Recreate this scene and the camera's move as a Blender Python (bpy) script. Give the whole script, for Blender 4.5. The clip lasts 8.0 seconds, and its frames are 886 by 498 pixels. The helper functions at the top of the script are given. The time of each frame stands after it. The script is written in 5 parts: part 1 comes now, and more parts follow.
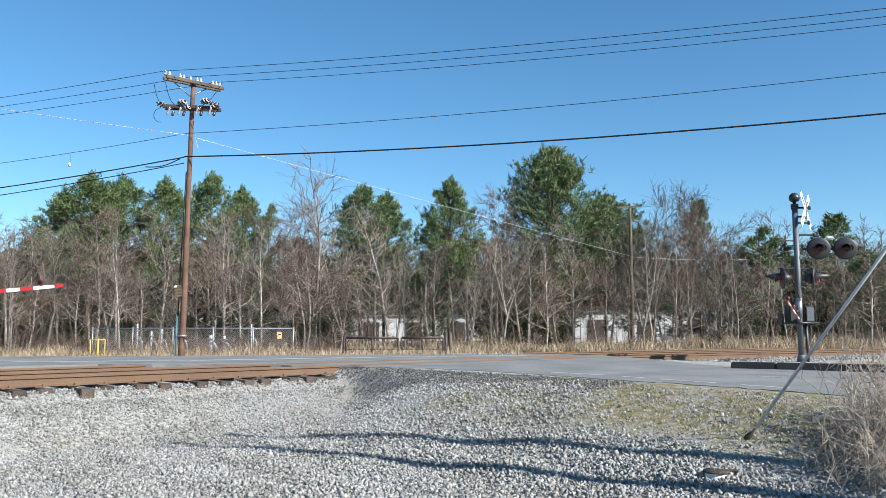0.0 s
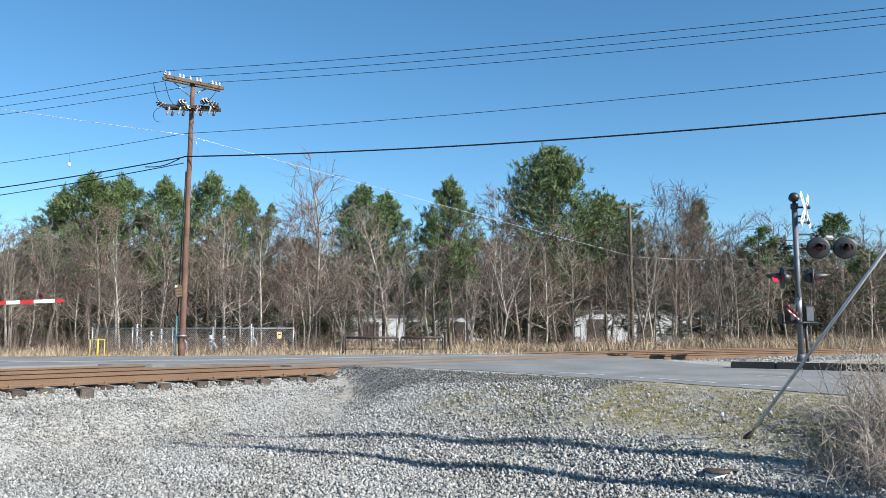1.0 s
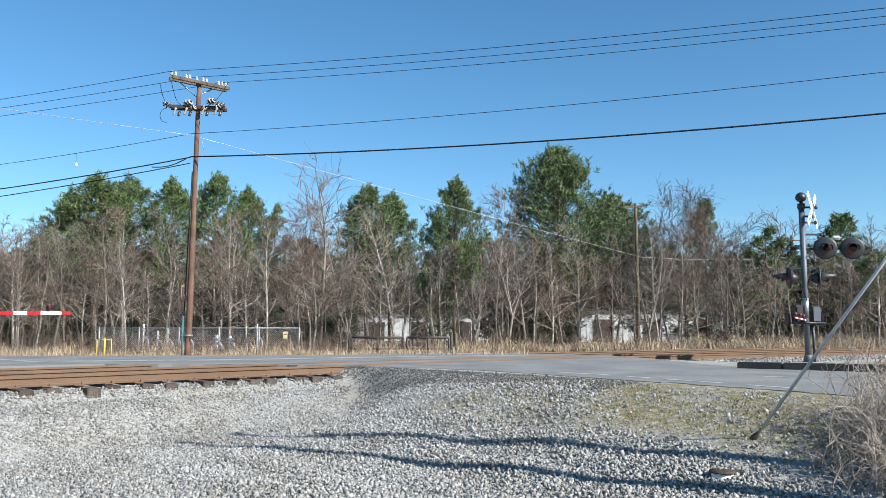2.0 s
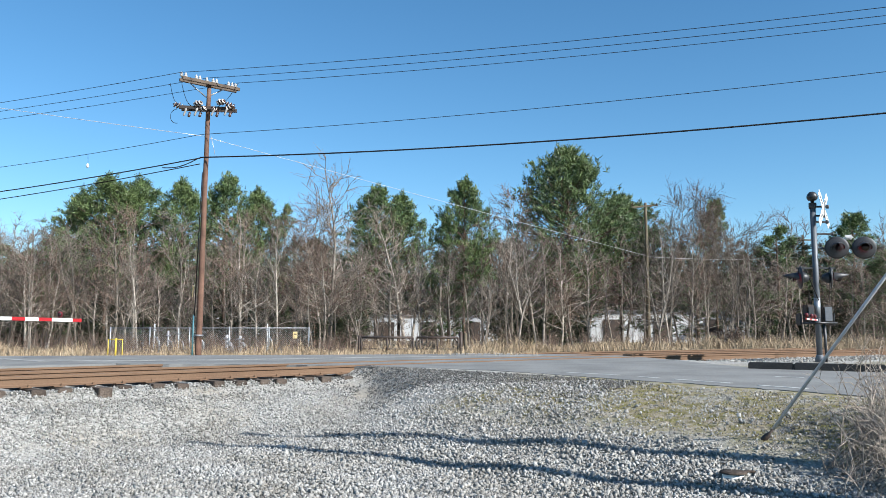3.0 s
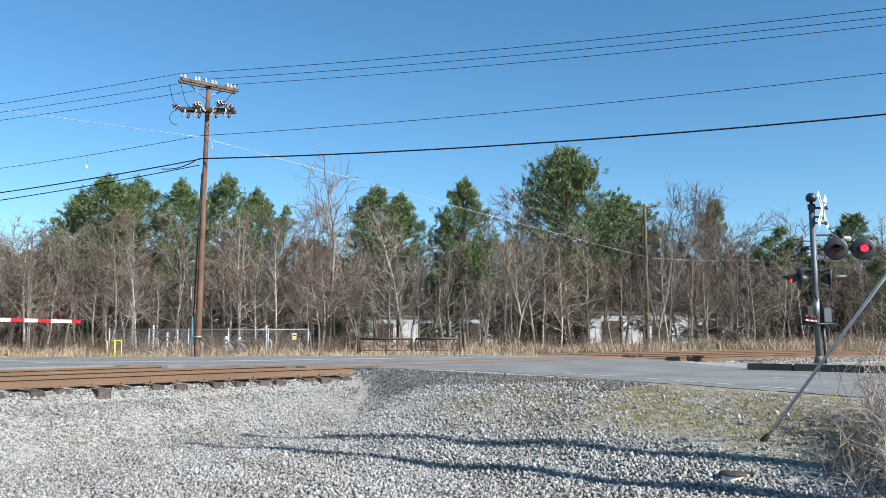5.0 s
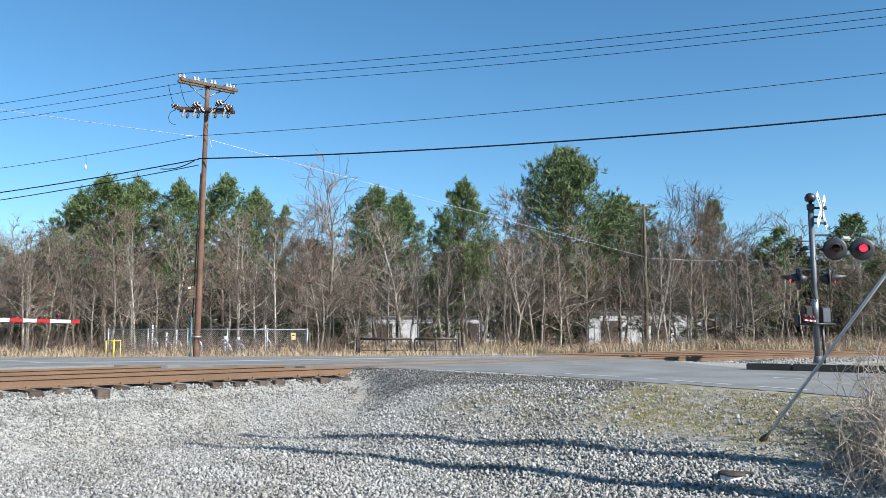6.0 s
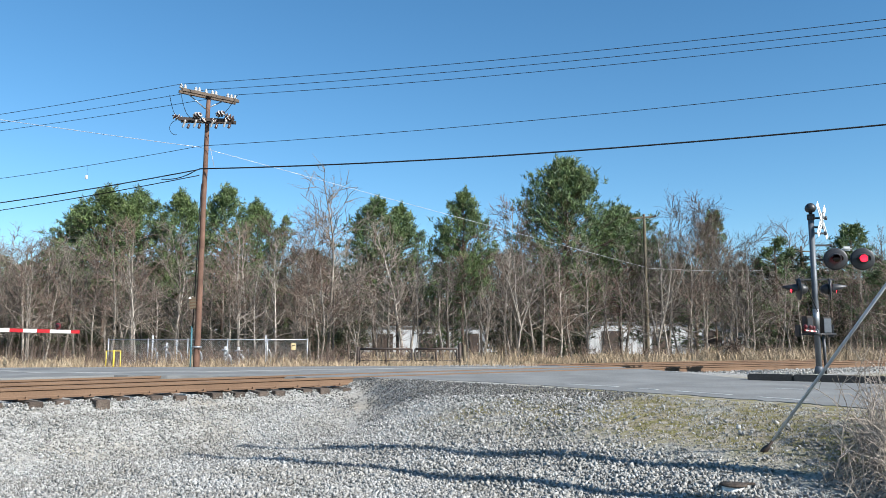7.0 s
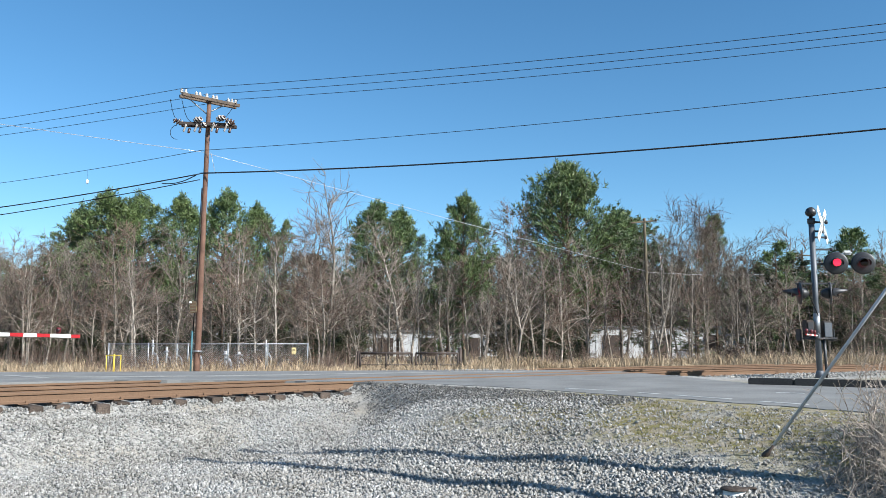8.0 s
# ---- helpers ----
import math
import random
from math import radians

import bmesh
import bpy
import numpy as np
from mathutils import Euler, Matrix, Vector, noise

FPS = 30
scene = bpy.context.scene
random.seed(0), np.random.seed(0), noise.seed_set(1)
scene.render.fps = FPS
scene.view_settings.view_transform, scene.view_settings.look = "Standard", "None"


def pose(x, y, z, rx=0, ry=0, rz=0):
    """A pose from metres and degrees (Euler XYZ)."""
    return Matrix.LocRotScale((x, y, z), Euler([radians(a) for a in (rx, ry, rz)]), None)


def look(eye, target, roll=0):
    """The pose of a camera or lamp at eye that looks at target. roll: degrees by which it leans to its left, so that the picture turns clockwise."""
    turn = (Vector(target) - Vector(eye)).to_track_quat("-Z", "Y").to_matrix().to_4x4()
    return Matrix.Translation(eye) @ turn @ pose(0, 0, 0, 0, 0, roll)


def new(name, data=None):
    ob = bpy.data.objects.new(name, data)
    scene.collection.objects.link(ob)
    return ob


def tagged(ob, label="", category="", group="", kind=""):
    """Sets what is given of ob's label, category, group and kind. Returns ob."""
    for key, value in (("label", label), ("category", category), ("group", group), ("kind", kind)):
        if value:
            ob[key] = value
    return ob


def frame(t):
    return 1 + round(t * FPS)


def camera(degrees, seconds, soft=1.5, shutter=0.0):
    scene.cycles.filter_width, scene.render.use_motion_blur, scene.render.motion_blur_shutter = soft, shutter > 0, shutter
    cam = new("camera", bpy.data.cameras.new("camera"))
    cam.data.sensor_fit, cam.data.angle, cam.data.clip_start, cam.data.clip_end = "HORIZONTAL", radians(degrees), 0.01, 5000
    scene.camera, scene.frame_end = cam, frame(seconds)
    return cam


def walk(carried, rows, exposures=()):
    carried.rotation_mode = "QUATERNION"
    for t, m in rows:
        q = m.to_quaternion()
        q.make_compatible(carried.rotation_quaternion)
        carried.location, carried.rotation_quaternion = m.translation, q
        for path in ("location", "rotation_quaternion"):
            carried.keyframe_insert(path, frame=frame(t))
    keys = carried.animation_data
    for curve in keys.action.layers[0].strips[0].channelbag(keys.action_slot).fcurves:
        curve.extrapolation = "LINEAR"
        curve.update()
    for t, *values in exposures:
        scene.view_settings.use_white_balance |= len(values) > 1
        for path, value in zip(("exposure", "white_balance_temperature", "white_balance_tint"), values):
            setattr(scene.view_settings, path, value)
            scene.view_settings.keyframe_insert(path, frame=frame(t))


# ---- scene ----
cam = camera(58.5, 8.0, soft=0.5)
EYE = (0.0, 0.0, 0.75)


def aim(yaw, tilt, roll=0.0):
    """The hand-held camera at its one standpoint, turned by degrees."""
    return pose(*EYE) @ pose(0, 0, 0, 0, 0, yaw) @ pose(0, 0, 0, 90 + tilt, 0, 0) @ pose(0, 0, 0, 0, 0, roll)


walk(cam, [(0, aim(0, 5.873, 0)),
           (0.5, aim(0, 5.873, 0)),
           (1, aim(-0.018, 5.859, -0.03)),
           (1.5, aim(0.052, 5.861, -0.01)),
           (3, aim(1.083, 5.861, 0.03)),
           (3.5, aim(1.088, 5.895, 0.018)),
           (4, aim(0.982, 5.928, 0.025)),
           (4.5, aim(1.039, 5.948, 0.02)),
           (6, aim(0.965, 5.952, 0.013)),
           (6.5, aim(0.952, 6.194, 0.018)),
           (7, aim(0.995, 6.685, 0.018)),
           (7.5, aim(0.978, 6.815, -0.01)),
           (8, aim(1.025, 6.99, 0))],
     exposures=[(0.0, 0.95, 6300, 8.5), (8.0, 0.95, 6300, 8.5)])

# ---- light ----
SUN_AZ = (0.80, -0.60)          # towards the sun, on the plan
SUN_EL = 33.0
world = bpy.data.worlds.new("sky")
scene.world = world
world.use_nodes = True
wn = world.node_tree
for n in list(wn.nodes):
    wn.nodes.remove(n)
sky = wn.nodes.new("ShaderNodeTexSky")
sky.sky_type = "NISHITA"
sky.sun_disc = False
sky.sun_elevation = radians(SUN_EL)
sky.sun_rotation = math.atan2(SUN_AZ[0], SUN_AZ[1])
sky.air_density, sky.dust_density, sky.ozone_density, sky.altitude = 1.0, 0.1, 5.0, 200
bg = wn.nodes.new("ShaderNodeBackground")
bg.inputs[1].default_value = 0.082
wo = wn.nodes.new("ShaderNodeOutputWorld")
tone = wn.nodes.new("ShaderNodeHueSaturation")
tone.inputs["Saturation"].default_value = 1.12
tone.inputs["Hue"].default_value = 0.491
wn.links.new(sky.outputs[0], tone.inputs["Color"])
wn.links.new(tone.outputs[0], bg.inputs[0])
wn.links.new(bg.outputs[0], wo.inputs[0])
sun_data = bpy.data.lights.new("sun", "SUN")
sun_data.energy, sun_data.angle, sun_data.color = 5.0, radians(0.55), (1.0, 0.96, 0.90)
sun = new("sun", sun_data)
sun.matrix_basis = look((60 * SUN_AZ[0], 60 * SUN_AZ[1], 60 * math.tan(radians(SUN_EL))), (0, 0, 0))


# ---- materials ----
def material(name, base, rough=0.8, metal=0.0, tint=None, scale=3.0, fine=40.0, bump=0.2, mix=0.5, island=0.0, obj=0.0, glow=0.0, dist=0.02):
    """A surface whose colour wanders between base and tint at two sizes, with fine relief. island, obj: brightness spread from piece to piece."""
    m = bpy.data.materials.new(name)
    m.use_nodes = True
    nt = m.node_tree
    b = nt.nodes["Principled BSDF"]
    b.inputs["Roughness"].default_value, b.inputs["Metallic"].default_value = rough, metal
    if rough >= 0.8:
        b.inputs["Specular IOR Level"].default_value = 0.2
    tint = tint or tuple(c * 0.6 for c in base)
    tc = nt.nodes.new("ShaderNodeTexCoord")
    n1, n2 = nt.nodes.new("ShaderNodeTexNoise"), nt.nodes.new("ShaderNodeTexNoise")
    for n, s in ((n1, scale), (n2, fine)):
        n.inputs["Scale"].default_value, n.inputs["Detail"].default_value = s, 5.0
        nt.links.new(tc.outputs["Object"], n.inputs["Vector"])
    add = nt.nodes.new("ShaderNodeMath")
    add.operation = "ADD"
    nt.links.new(n1.outputs[0], add.inputs[0])
    nt.links.new(n2.outputs[0], add.inputs[1])
    ramp = nt.nodes.new("ShaderNodeMapRange")
    ramp.inputs["From Min"].default_value, ramp.inputs["From Max"].default_value = 1.0 - mix * 0.5, 1.0 + mix * 0.5
    nt.links.new(add.outputs[0], ramp.inputs[0])
    cm = nt.nodes.new("ShaderNodeMix")
    cm.data_type = "RGBA"
    nt.links.new(ramp.outputs[0], cm.inputs[0])
    cm.inputs[6].default_value, cm.inputs[7].default_value = (*base, 1), (*tint, 1)
    out = cm.outputs[2]
    if island or obj:
        src = nt.nodes.new("ShaderNodeNewGeometry").outputs["Random Per Island"] if island else nt.nodes.new("ShaderNodeObjectInfo").outputs["Random"]
        mr = nt.nodes.new("ShaderNodeMapRange")
        mr.inputs["To Min"].default_value, mr.inputs["To Max"].default_value = 1 - (island or obj), 1 + (island or obj)
        nt.links.new(src, mr.inputs[0])
        hs = nt.nodes.new("ShaderNodeHueSaturation")
        nt.links.new(mr.outputs[0], hs.inputs["Value"])
        nt.links.new(out, hs.inputs["Color"])
        out = hs.outputs[0]
    nt.links.new(out, b.inputs["Base Color"])
    if bump:
        bp = nt.nodes.new("ShaderNodeBump")
        bp.inputs["Strength"].default_value, bp.inputs["Distance"].default_value = bump, dist
        nt.links.new(n2.outputs[0], bp.inputs["Height"])
        nt.links.new(bp.outputs[0], b.inputs["Normal"])
    if glow:
        b.inputs["Emission Color"].default_value, b.inputs["Emission Strength"].default_value = (*base, 1), glow
    return m


M = {
    "stone": material("ballast_stone", (0.325, 0.322, 0.310), 0.9, tint=(0.215, 0.203, 0.181), scale=0.9, fine=45, island=0.45, bump=0.3),
    "rust": material("rusty_steel", (0.115, 0.070, 0.044), 0.8, tint=(0.165, 0.104, 0.066), scale=1.2, fine=50, bump=0.15),
    "railtop": material("worn_rail_top", (0.133, 0.0858, 0.0585), 0.6, 0.3, tint=(0.179, 0.117, 0.078), scale=2, fine=60, bump=0.05),
    "tie": material("tie_wood", (0.0429, 0.0328, 0.0265), 0.9, tint=(0.109, 0.0858, 0.0702), scale=4, fine=35, obj=0.3, bump=0.6),
    "pole": material("pole_wood", (0.175, 0.10, 0.072), 0.85, tint=(0.085, 0.05, 0.037), scale=2.5, fine=30, bump=0.5),
    "palepole": material("grey_pole_wood", (0.156, 0.129, 0.0897), 0.85, tint=(0.0936, 0.078, 0.0546), scale=2.5, fine=30, bump=0.5),
    "armwood": material("weathered_crossarm_wood", (0.133, 0.101, 0.078), 0.85, tint=(0.0702, 0.0546, 0.0429), scale=3, fine=30, bump=0.4),
    "galv": material("galvanised_steel", (0.357, 0.374, 0.391), 0.45, 0.6, tint=(0.255, 0.272, 0.289), scale=3, fine=50, bump=0.05),
    "mast": material("aluminium_paint", (0.109, 0.121, 0.136), 0.5, 0.2, tint=(0.078, 0.0858, 0.101), scale=3, fine=30, bump=0.05),
    "black": material("black_paint", (0.0162, 0.0171, 0.0198), 0.45, tint=(0.0315, 0.0324, 0.036), scale=3, fine=40, bump=0.05),
    "dark": material("dark_steel", (0.0351, 0.0312, 0.0296), 0.6, 0.3, tint=(0.0702, 0.0468, 0.0351), scale=3, fine=40, bump=0.1),
    "white": material("white_paint", (0.76, 0.76, 0.741), 0.5, tint=(0.627, 0.617, 0.589), scale=4, fine=40, bump=0.05),
    "red": material("red_sheeting", (0.429, 0.0156, 0.0195), 0.4, tint=(0.328, 0.0117, 0.0156), scale=4, fine=40, bump=0.03),
    "yellow": material("yellow_paint", (0.562, 0.429, 0.0468), 0.5, tint=(0.429, 0.312, 0.039), scale=4, fine=40, bump=0.05),
    "cream": material("cream_board", (0.624, 0.515, 0.265), 0.6, tint=(0.546, 0.437, 0.218), scale=6, fine=50, bump=0.05),
    "brownboard": material("brown_board", (0.125, 0.078, 0.0468), 0.8, tint=(0.078, 0.0468, 0.0312), scale=6, fine=50, bump=0.2),
    "wire": material("dark_cable", (0.008, 0.008, 0.009), 0.85, tint=(0.013, 0.013, 0.014), scale=1, fine=20, bump=0),
    "palewire": material("pale_cable", (0.55, 0.56, 0.58), 0.4, 0.5, tint=(0.45, 0.46, 0.48), scale=1, fine=20, bump=0),
    "porcelain": material("insulator_glaze", (0.429, 0.413, 0.39), 0.25, tint=(0.312, 0.296, 0.281), scale=6, fine=30, bump=0),
    "brownglaze": material("brown_glaze", (0.039, 0.0195, 0.014), 0.2, tint=(0.0702, 0.039, 0.0312), scale=6, fine=30, bump=0),
    "guard": material("grey_guard_plastic", (0.46, 0.47, 0.48), 0.55, tint=(0.36, 0.37, 0.38), scale=5, fine=40, bump=0.05),
    "teal": material("teal_conduit", (0.05, 0.16, 0.19), 0.5, tint=(0.04, 0.11, 0.13), scale=3, fine=30, bump=0.03),
    "concrete": material("concrete", (0.343, 0.335, 0.312), 0.85, tint=(0.234, 0.226, 0.211), scale=2, fine=40, bump=0.2),
    # kerb concrete, darkened all over to paint the shade of its front face
    "darkconc": material("shade_dark_concrete", (0.050, 0.050, 0.050), 0.85, tint=(0.028, 0.028, 0.028), scale=2, fine=40, bump=0.2),
    "lineworn": material("worn_road_paint", (0.515, 0.515, 0.491), 0.7, tint=(0.273, 0.273, 0.265), scale=3, fine=30, bump=0.1, mix=0.4),
    "bark": material("grey_bark", (0.37, 0.33, 0.285), 0.9, tint=(0.105, 0.088, 0.073), scale=3, fine=25, obj=0.45, bump=0.4),
    "twig": material("twig_bark", (0.27, 0.232, 0.198), 0.9, tint=(0.09, 0.073, 0.060), scale=2, fine=20, obj=0.4, bump=0),
    "redtwig": material("reddish_twigs", (0.225, 0.165, 0.132), 0.9, tint=(0.085, 0.057, 0.045), scale=2, fine=20, obj=0.4, bump=0),
    "pinebark": material("pine_bark", (0.20, 0.145, 0.11), 0.9, tint=(0.10, 0.068, 0.052), scale=3, fine=25, obj=0.3, bump=0.5),
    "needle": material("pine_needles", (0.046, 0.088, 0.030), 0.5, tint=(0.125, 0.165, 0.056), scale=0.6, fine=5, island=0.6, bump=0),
    # needles darkened to paint the shade inside the wood
    "shadeneedle": material("painted_shade_foliage", (0.030, 0.048, 0.018), 0.6, tint=(0.060, 0.078, 0.030), scale=0.5, fine=5, island=0.4, bump=0),
    "palestem": material("pale_stems", (0.42, 0.36, 0.30), 0.85, tint=(0.17, 0.135, 0.11), scale=2, fine=12, island=0.5, bump=0),
    # dry_stems darkened, so that shade in the wood's depth is in the colour
    "farstem": material("shade_dark_far_stems", (0.10, 0.085, 0.073), 0.9, tint=(0.05, 0.043, 0.037), scale=2, fine=12, island=0.4, bump=0),
    "fadedline": material("faded_road_paint", (0.37, 0.365, 0.345), 0.8, tint=(0.20, 0.20, 0.193), scale=1.6, fine=20, bump=0.1, mix=0.35),
    "drygrass": material("dry_grass", (0.37, 0.295, 0.20), 0.8, tint=(0.23, 0.168, 0.108), scale=0.8, fine=6, island=0.45, bump=0),
    "brush": material("dry_stems", (0.21, 0.17, 0.138), 0.85, tint=(0.08, 0.062, 0.05), scale=2, fine=12, island=0.45, bump=0),
    "moss": material("sparse_turf", (0.133, 0.121, 0.0468), 0.9, tint=(0.211, 0.172, 0.0936), scale=1.5, fine=9, island=0.4, bump=0),
    "shed": material("white_metal_wall", (0.50, 0.51, 0.52), 0.6, tint=(0.36, 0.38, 0.40), scale=0.6, fine=8, bump=0.05),
    "darkred": material("dull_red_plastic", (0.125, 0.0078, 0.0117), 0.4, tint=(0.078, 0.00624, 0.0078), scale=6, fine=40, bump=0),
    "redlens": material("dark_red_lens", (0.0125, 0.00156, 0.00234), 0.3, tint=(0.0078, 0.00117, 0.00156), scale=6, fine=40, bump=0),
    "redglow": material("lit_red_lens", (1, 0.02, 0.05), 0.3, tint=(1, 0.03, 0.06), scale=6, fine=40, bump=0, glow=1.3),
}


# ---- mesh helpers ----
def mesh_of(name, verts, faces, mat, smooth=False):
    me = bpy.data.meshes.new(name)
    co = np.asarray(verts, np.float32)
    sizes = np.array([len(f) for f in faces], np.int32)
    flat = np.array([i for f in faces for i in f], np.int32)
    me.vertices.add(len(co))
    me.vertices.foreach_set("co", co.ravel())
    me.loops.add(len(flat))
    me.loops.foreach_set("vertex_index", flat)
    me.polygons.add(len(sizes))
    me.polygons.foreach_set("loop_start", np.concatenate(([0], np.cumsum(sizes)[:-1])).astype(np.int32))
    me.materials.append(mat)
    me.update(calc_edges=True)
    me.polygons.foreach_set("use_smooth", np.full(len(sizes), smooth))
    return me


def thing(name, label, category, at=(0, 0, 0), rz=0.0, group="", kind=""):
    ob = new(name)
    ob.matrix_basis = pose(*at, 0, 0, rz)
    return tagged(ob, label, category, group, kind)


def part(name, data, mat, parent, label="", at=None):
    """Link a bmesh, or ready mesh data, as one mesh object under a thing or part."""
    if isinstance(data, bmesh.types.BMesh):
        me = bpy.data.meshes.new(name)
        data.to_mesh(me)
        data.free()
        me.materials.append(mat)
    else:
        me = data
    ob = new(name, me)
    ob.parent = parent
    if at is not None:
        ob.matrix_basis = at
    return tagged(ob, label) if label else ob


def box(size, at=(0, 0, 0), bevel=0.0, m=None):
    bm = bmesh.new()
    bmesh.ops.create_cube(bm, size=1.0)
    bmesh.ops.scale(bm, vec=size, verts=bm.verts)
    if bevel:
        bmesh.ops.bevel(bm, geom=bm.edges[:], offset=bevel, segments=2, affect="EDGES", clamp_overlap=True)
    bmesh.ops.translate(bm, vec=at, verts=bm.verts)
    if m is not None:
        bmesh.ops.transform(bm, matrix=m, verts=bm.verts)
    return bm


def join(*bms):
    """Several bmeshes as one."""
    out = bms[0]
    for b in bms[1:]:
        me = bpy.data.meshes.new("tmp")
        b.to_mesh(me)
        b.free()
        out.from_mesh(me)
        bpy.data.meshes.remove(me)
    return out


def cross3(a, b):
    return np.array((a[1] * b[2] - a[2] * b[1], a[2] * b[0] - a[0] * b[2], a[0] * b[1] - a[1] * b[0]))


def tube_data(paths, sides=6):
    """Verts and faces of tapered tubes; each path is a list of (point, radius)."""
    V, F = [], []
    for path in paths:
        pts = [np.array(p, float) for p, r in path]
        base = len(V)
        for i, (p, r) in enumerate(path):
            d = pts[min(i + 1, len(pts) - 1)] - pts[max(i - 1, 0)]
            d /= np.linalg.norm(d) + 1e-9
            a = cross3(d, (0, 0, 1) if abs(d[2]) < 0.9 else (1, 0, 0))
            a /= np.linalg.norm(a) + 1e-9
            b = cross3(d, a)
            for k in range(sides):
                w = 2 * math.pi * k / sides
                V.append(pts[i] + r * (math.cos(w) * a + math.sin(w) * b))
        for i in range(len(pts) - 1):
            for k in range(sides):
                k2 = (k + 1) % sides
                F.append((base + i * sides + k, base + i * sides + k2, base + (i + 1) * sides + k2, base + (i + 1) * sides + k))
        F.append(tuple(base + k for k in range(sides))[::-1])
        F.append(tuple(base + (len(pts) - 1) * sides + k for k in range(sides)))
    return V, F


def tubes(name, paths, mat, sides=6, smooth=True):
    V, F = tube_data(paths, sides)
    return mesh_of(name, V, F, mat, smooth)


def rod(name, p, q, r, mat, parent, label="", sides=8, r2=None):
    return part(name, tubes(name, [[(p, r), (q, r if r2 is None else r2)]], mat, sides), mat, parent, label)


def lathe(profile, sides=20, m=None):
    """A turned form: profile of (radius, z)."""
    bm = bmesh.new()
    rings = [[bm.verts.new((r * math.cos(2 * math.pi * k / sides), r * math.sin(2 * math.pi * k / sides), z)) for k in range(sides)] for r, z in profile]
    for a, b in zip(rings, rings[1:]):
        for k in range(sides):
            bm.faces.new((a[k], a[(k + 1) % sides], b[(k + 1) % sides], b[k]))
    bm.faces.new(rings[0][::-1])
    bm.faces.new(rings[-1])
    for f in bm.faces:
        f.smooth = True
    if m is not None:
        bmesh.ops.transform(bm, matrix=m, verts=bm.verts)
    return bm


def smooth01(a, b, x):
    t = np.clip((x - a) / (b - a), 0, 1)
    return t * t * (3 - 2 * t)


# ---- plan ----
# S runs along the nearest rail, Q counts from it towards the camera; the line bends a little. The road crosses it.
_ss = np.arange(-80, 200, 0.25)
_head = np.radians(np.clip(51.7 + 0.55 * (_ss - 13), 46.5, 58.5))
_px = np.concatenate(([0], np.cumsum(np.sin(_head[:-1]) * 0.25)))
_py = np.concatenate(([0], np.cumsum(np.cos(_head[:-1]) * 0.25)))
_k = int(np.argmin(abs(_ss - 13)))
_px, _py = _px - _px[_k] + 1.30, _py - _py[_k] + 19.95
S0, S1 = 8.5, 18.2                # where the rails dip into the crossing and come out of it


def on_track(s, q, z=0.0):
    x, y, h = np.interp(s, _ss, _px), np.interp(s, _ss, _py), np.interp(s, _ss, _head)
    return (float(x + q * math.cos(h)), float(y - q * math.sin(h)), z)


def track_turn(s):
    """Degrees from +X of the way along the rails."""
    return 90 - math.degrees(np.interp(s, _ss, _head))


def track_sq(x, y):
    x, y = np.asarray(x, float), np.asarray(y, float)
    s = np.full(np.broadcast(x, y).shape, 13.0)
    for _ in range(12):
        h = np.interp(s, _ss, _head)
        s = np.clip(s + (x - np.interp(s, _ss, _px)) * np.sin(h) + (y - np.interp(s, _ss, _py)) * np.cos(h), -79, 198)
    h = np.interp(s, _ss, _head)
    return s, (x - np.interp(s, _ss, _px)) * np.cos(h) - (y - np.interp(s, _ss, _py)) * np.sin(h)


# the near edge of the road, as a line on the plan, and the way along it
R0 = np.array((-2.0, 17.2))
RD = np.array((math.sin(radians(137.0)), math.cos(radians(137.0))))
RN = np.array((RD[1], -RD[0]))
# edges of the paved way, near and far, from beside the camera over the crossing and away behind the rails
PAVED = [((13.0, 0.8), (18.0, 8.5)), ((9.0, 5.3), (12.4, 12.2)), ((5.25, 9.37), (8.6, 14.7)), ((4.36, 10.7), (7.1, 15.6)), ((3.4, 11.9), (6.1, 16.6)), ((2.5, 12.8), (5.75, 18.6)), ((1.66, 14.0), (5.6, 20.8)),
         ((0.72, 15.2), (5.3, 22.6)), ((-0.4, 16.2), (4.9, 24.4)), ((-2.1, 17.0), (3.2, 25.8)), ((-4.6, 17.9), (-1.0, 25.5)), ((-7.8, 18.1), (-6.0, 24.4)), ((-12.2, 14.4), (-16.0, 23.0)), ((-34.0, -6.5), (-40.0, 20.0))]


def off_road(x, y):
    """Metres from the road's near edge, towards the camera."""
    return (x - R0[0]) * RN[0] + (y - R0[1]) * RN[1]


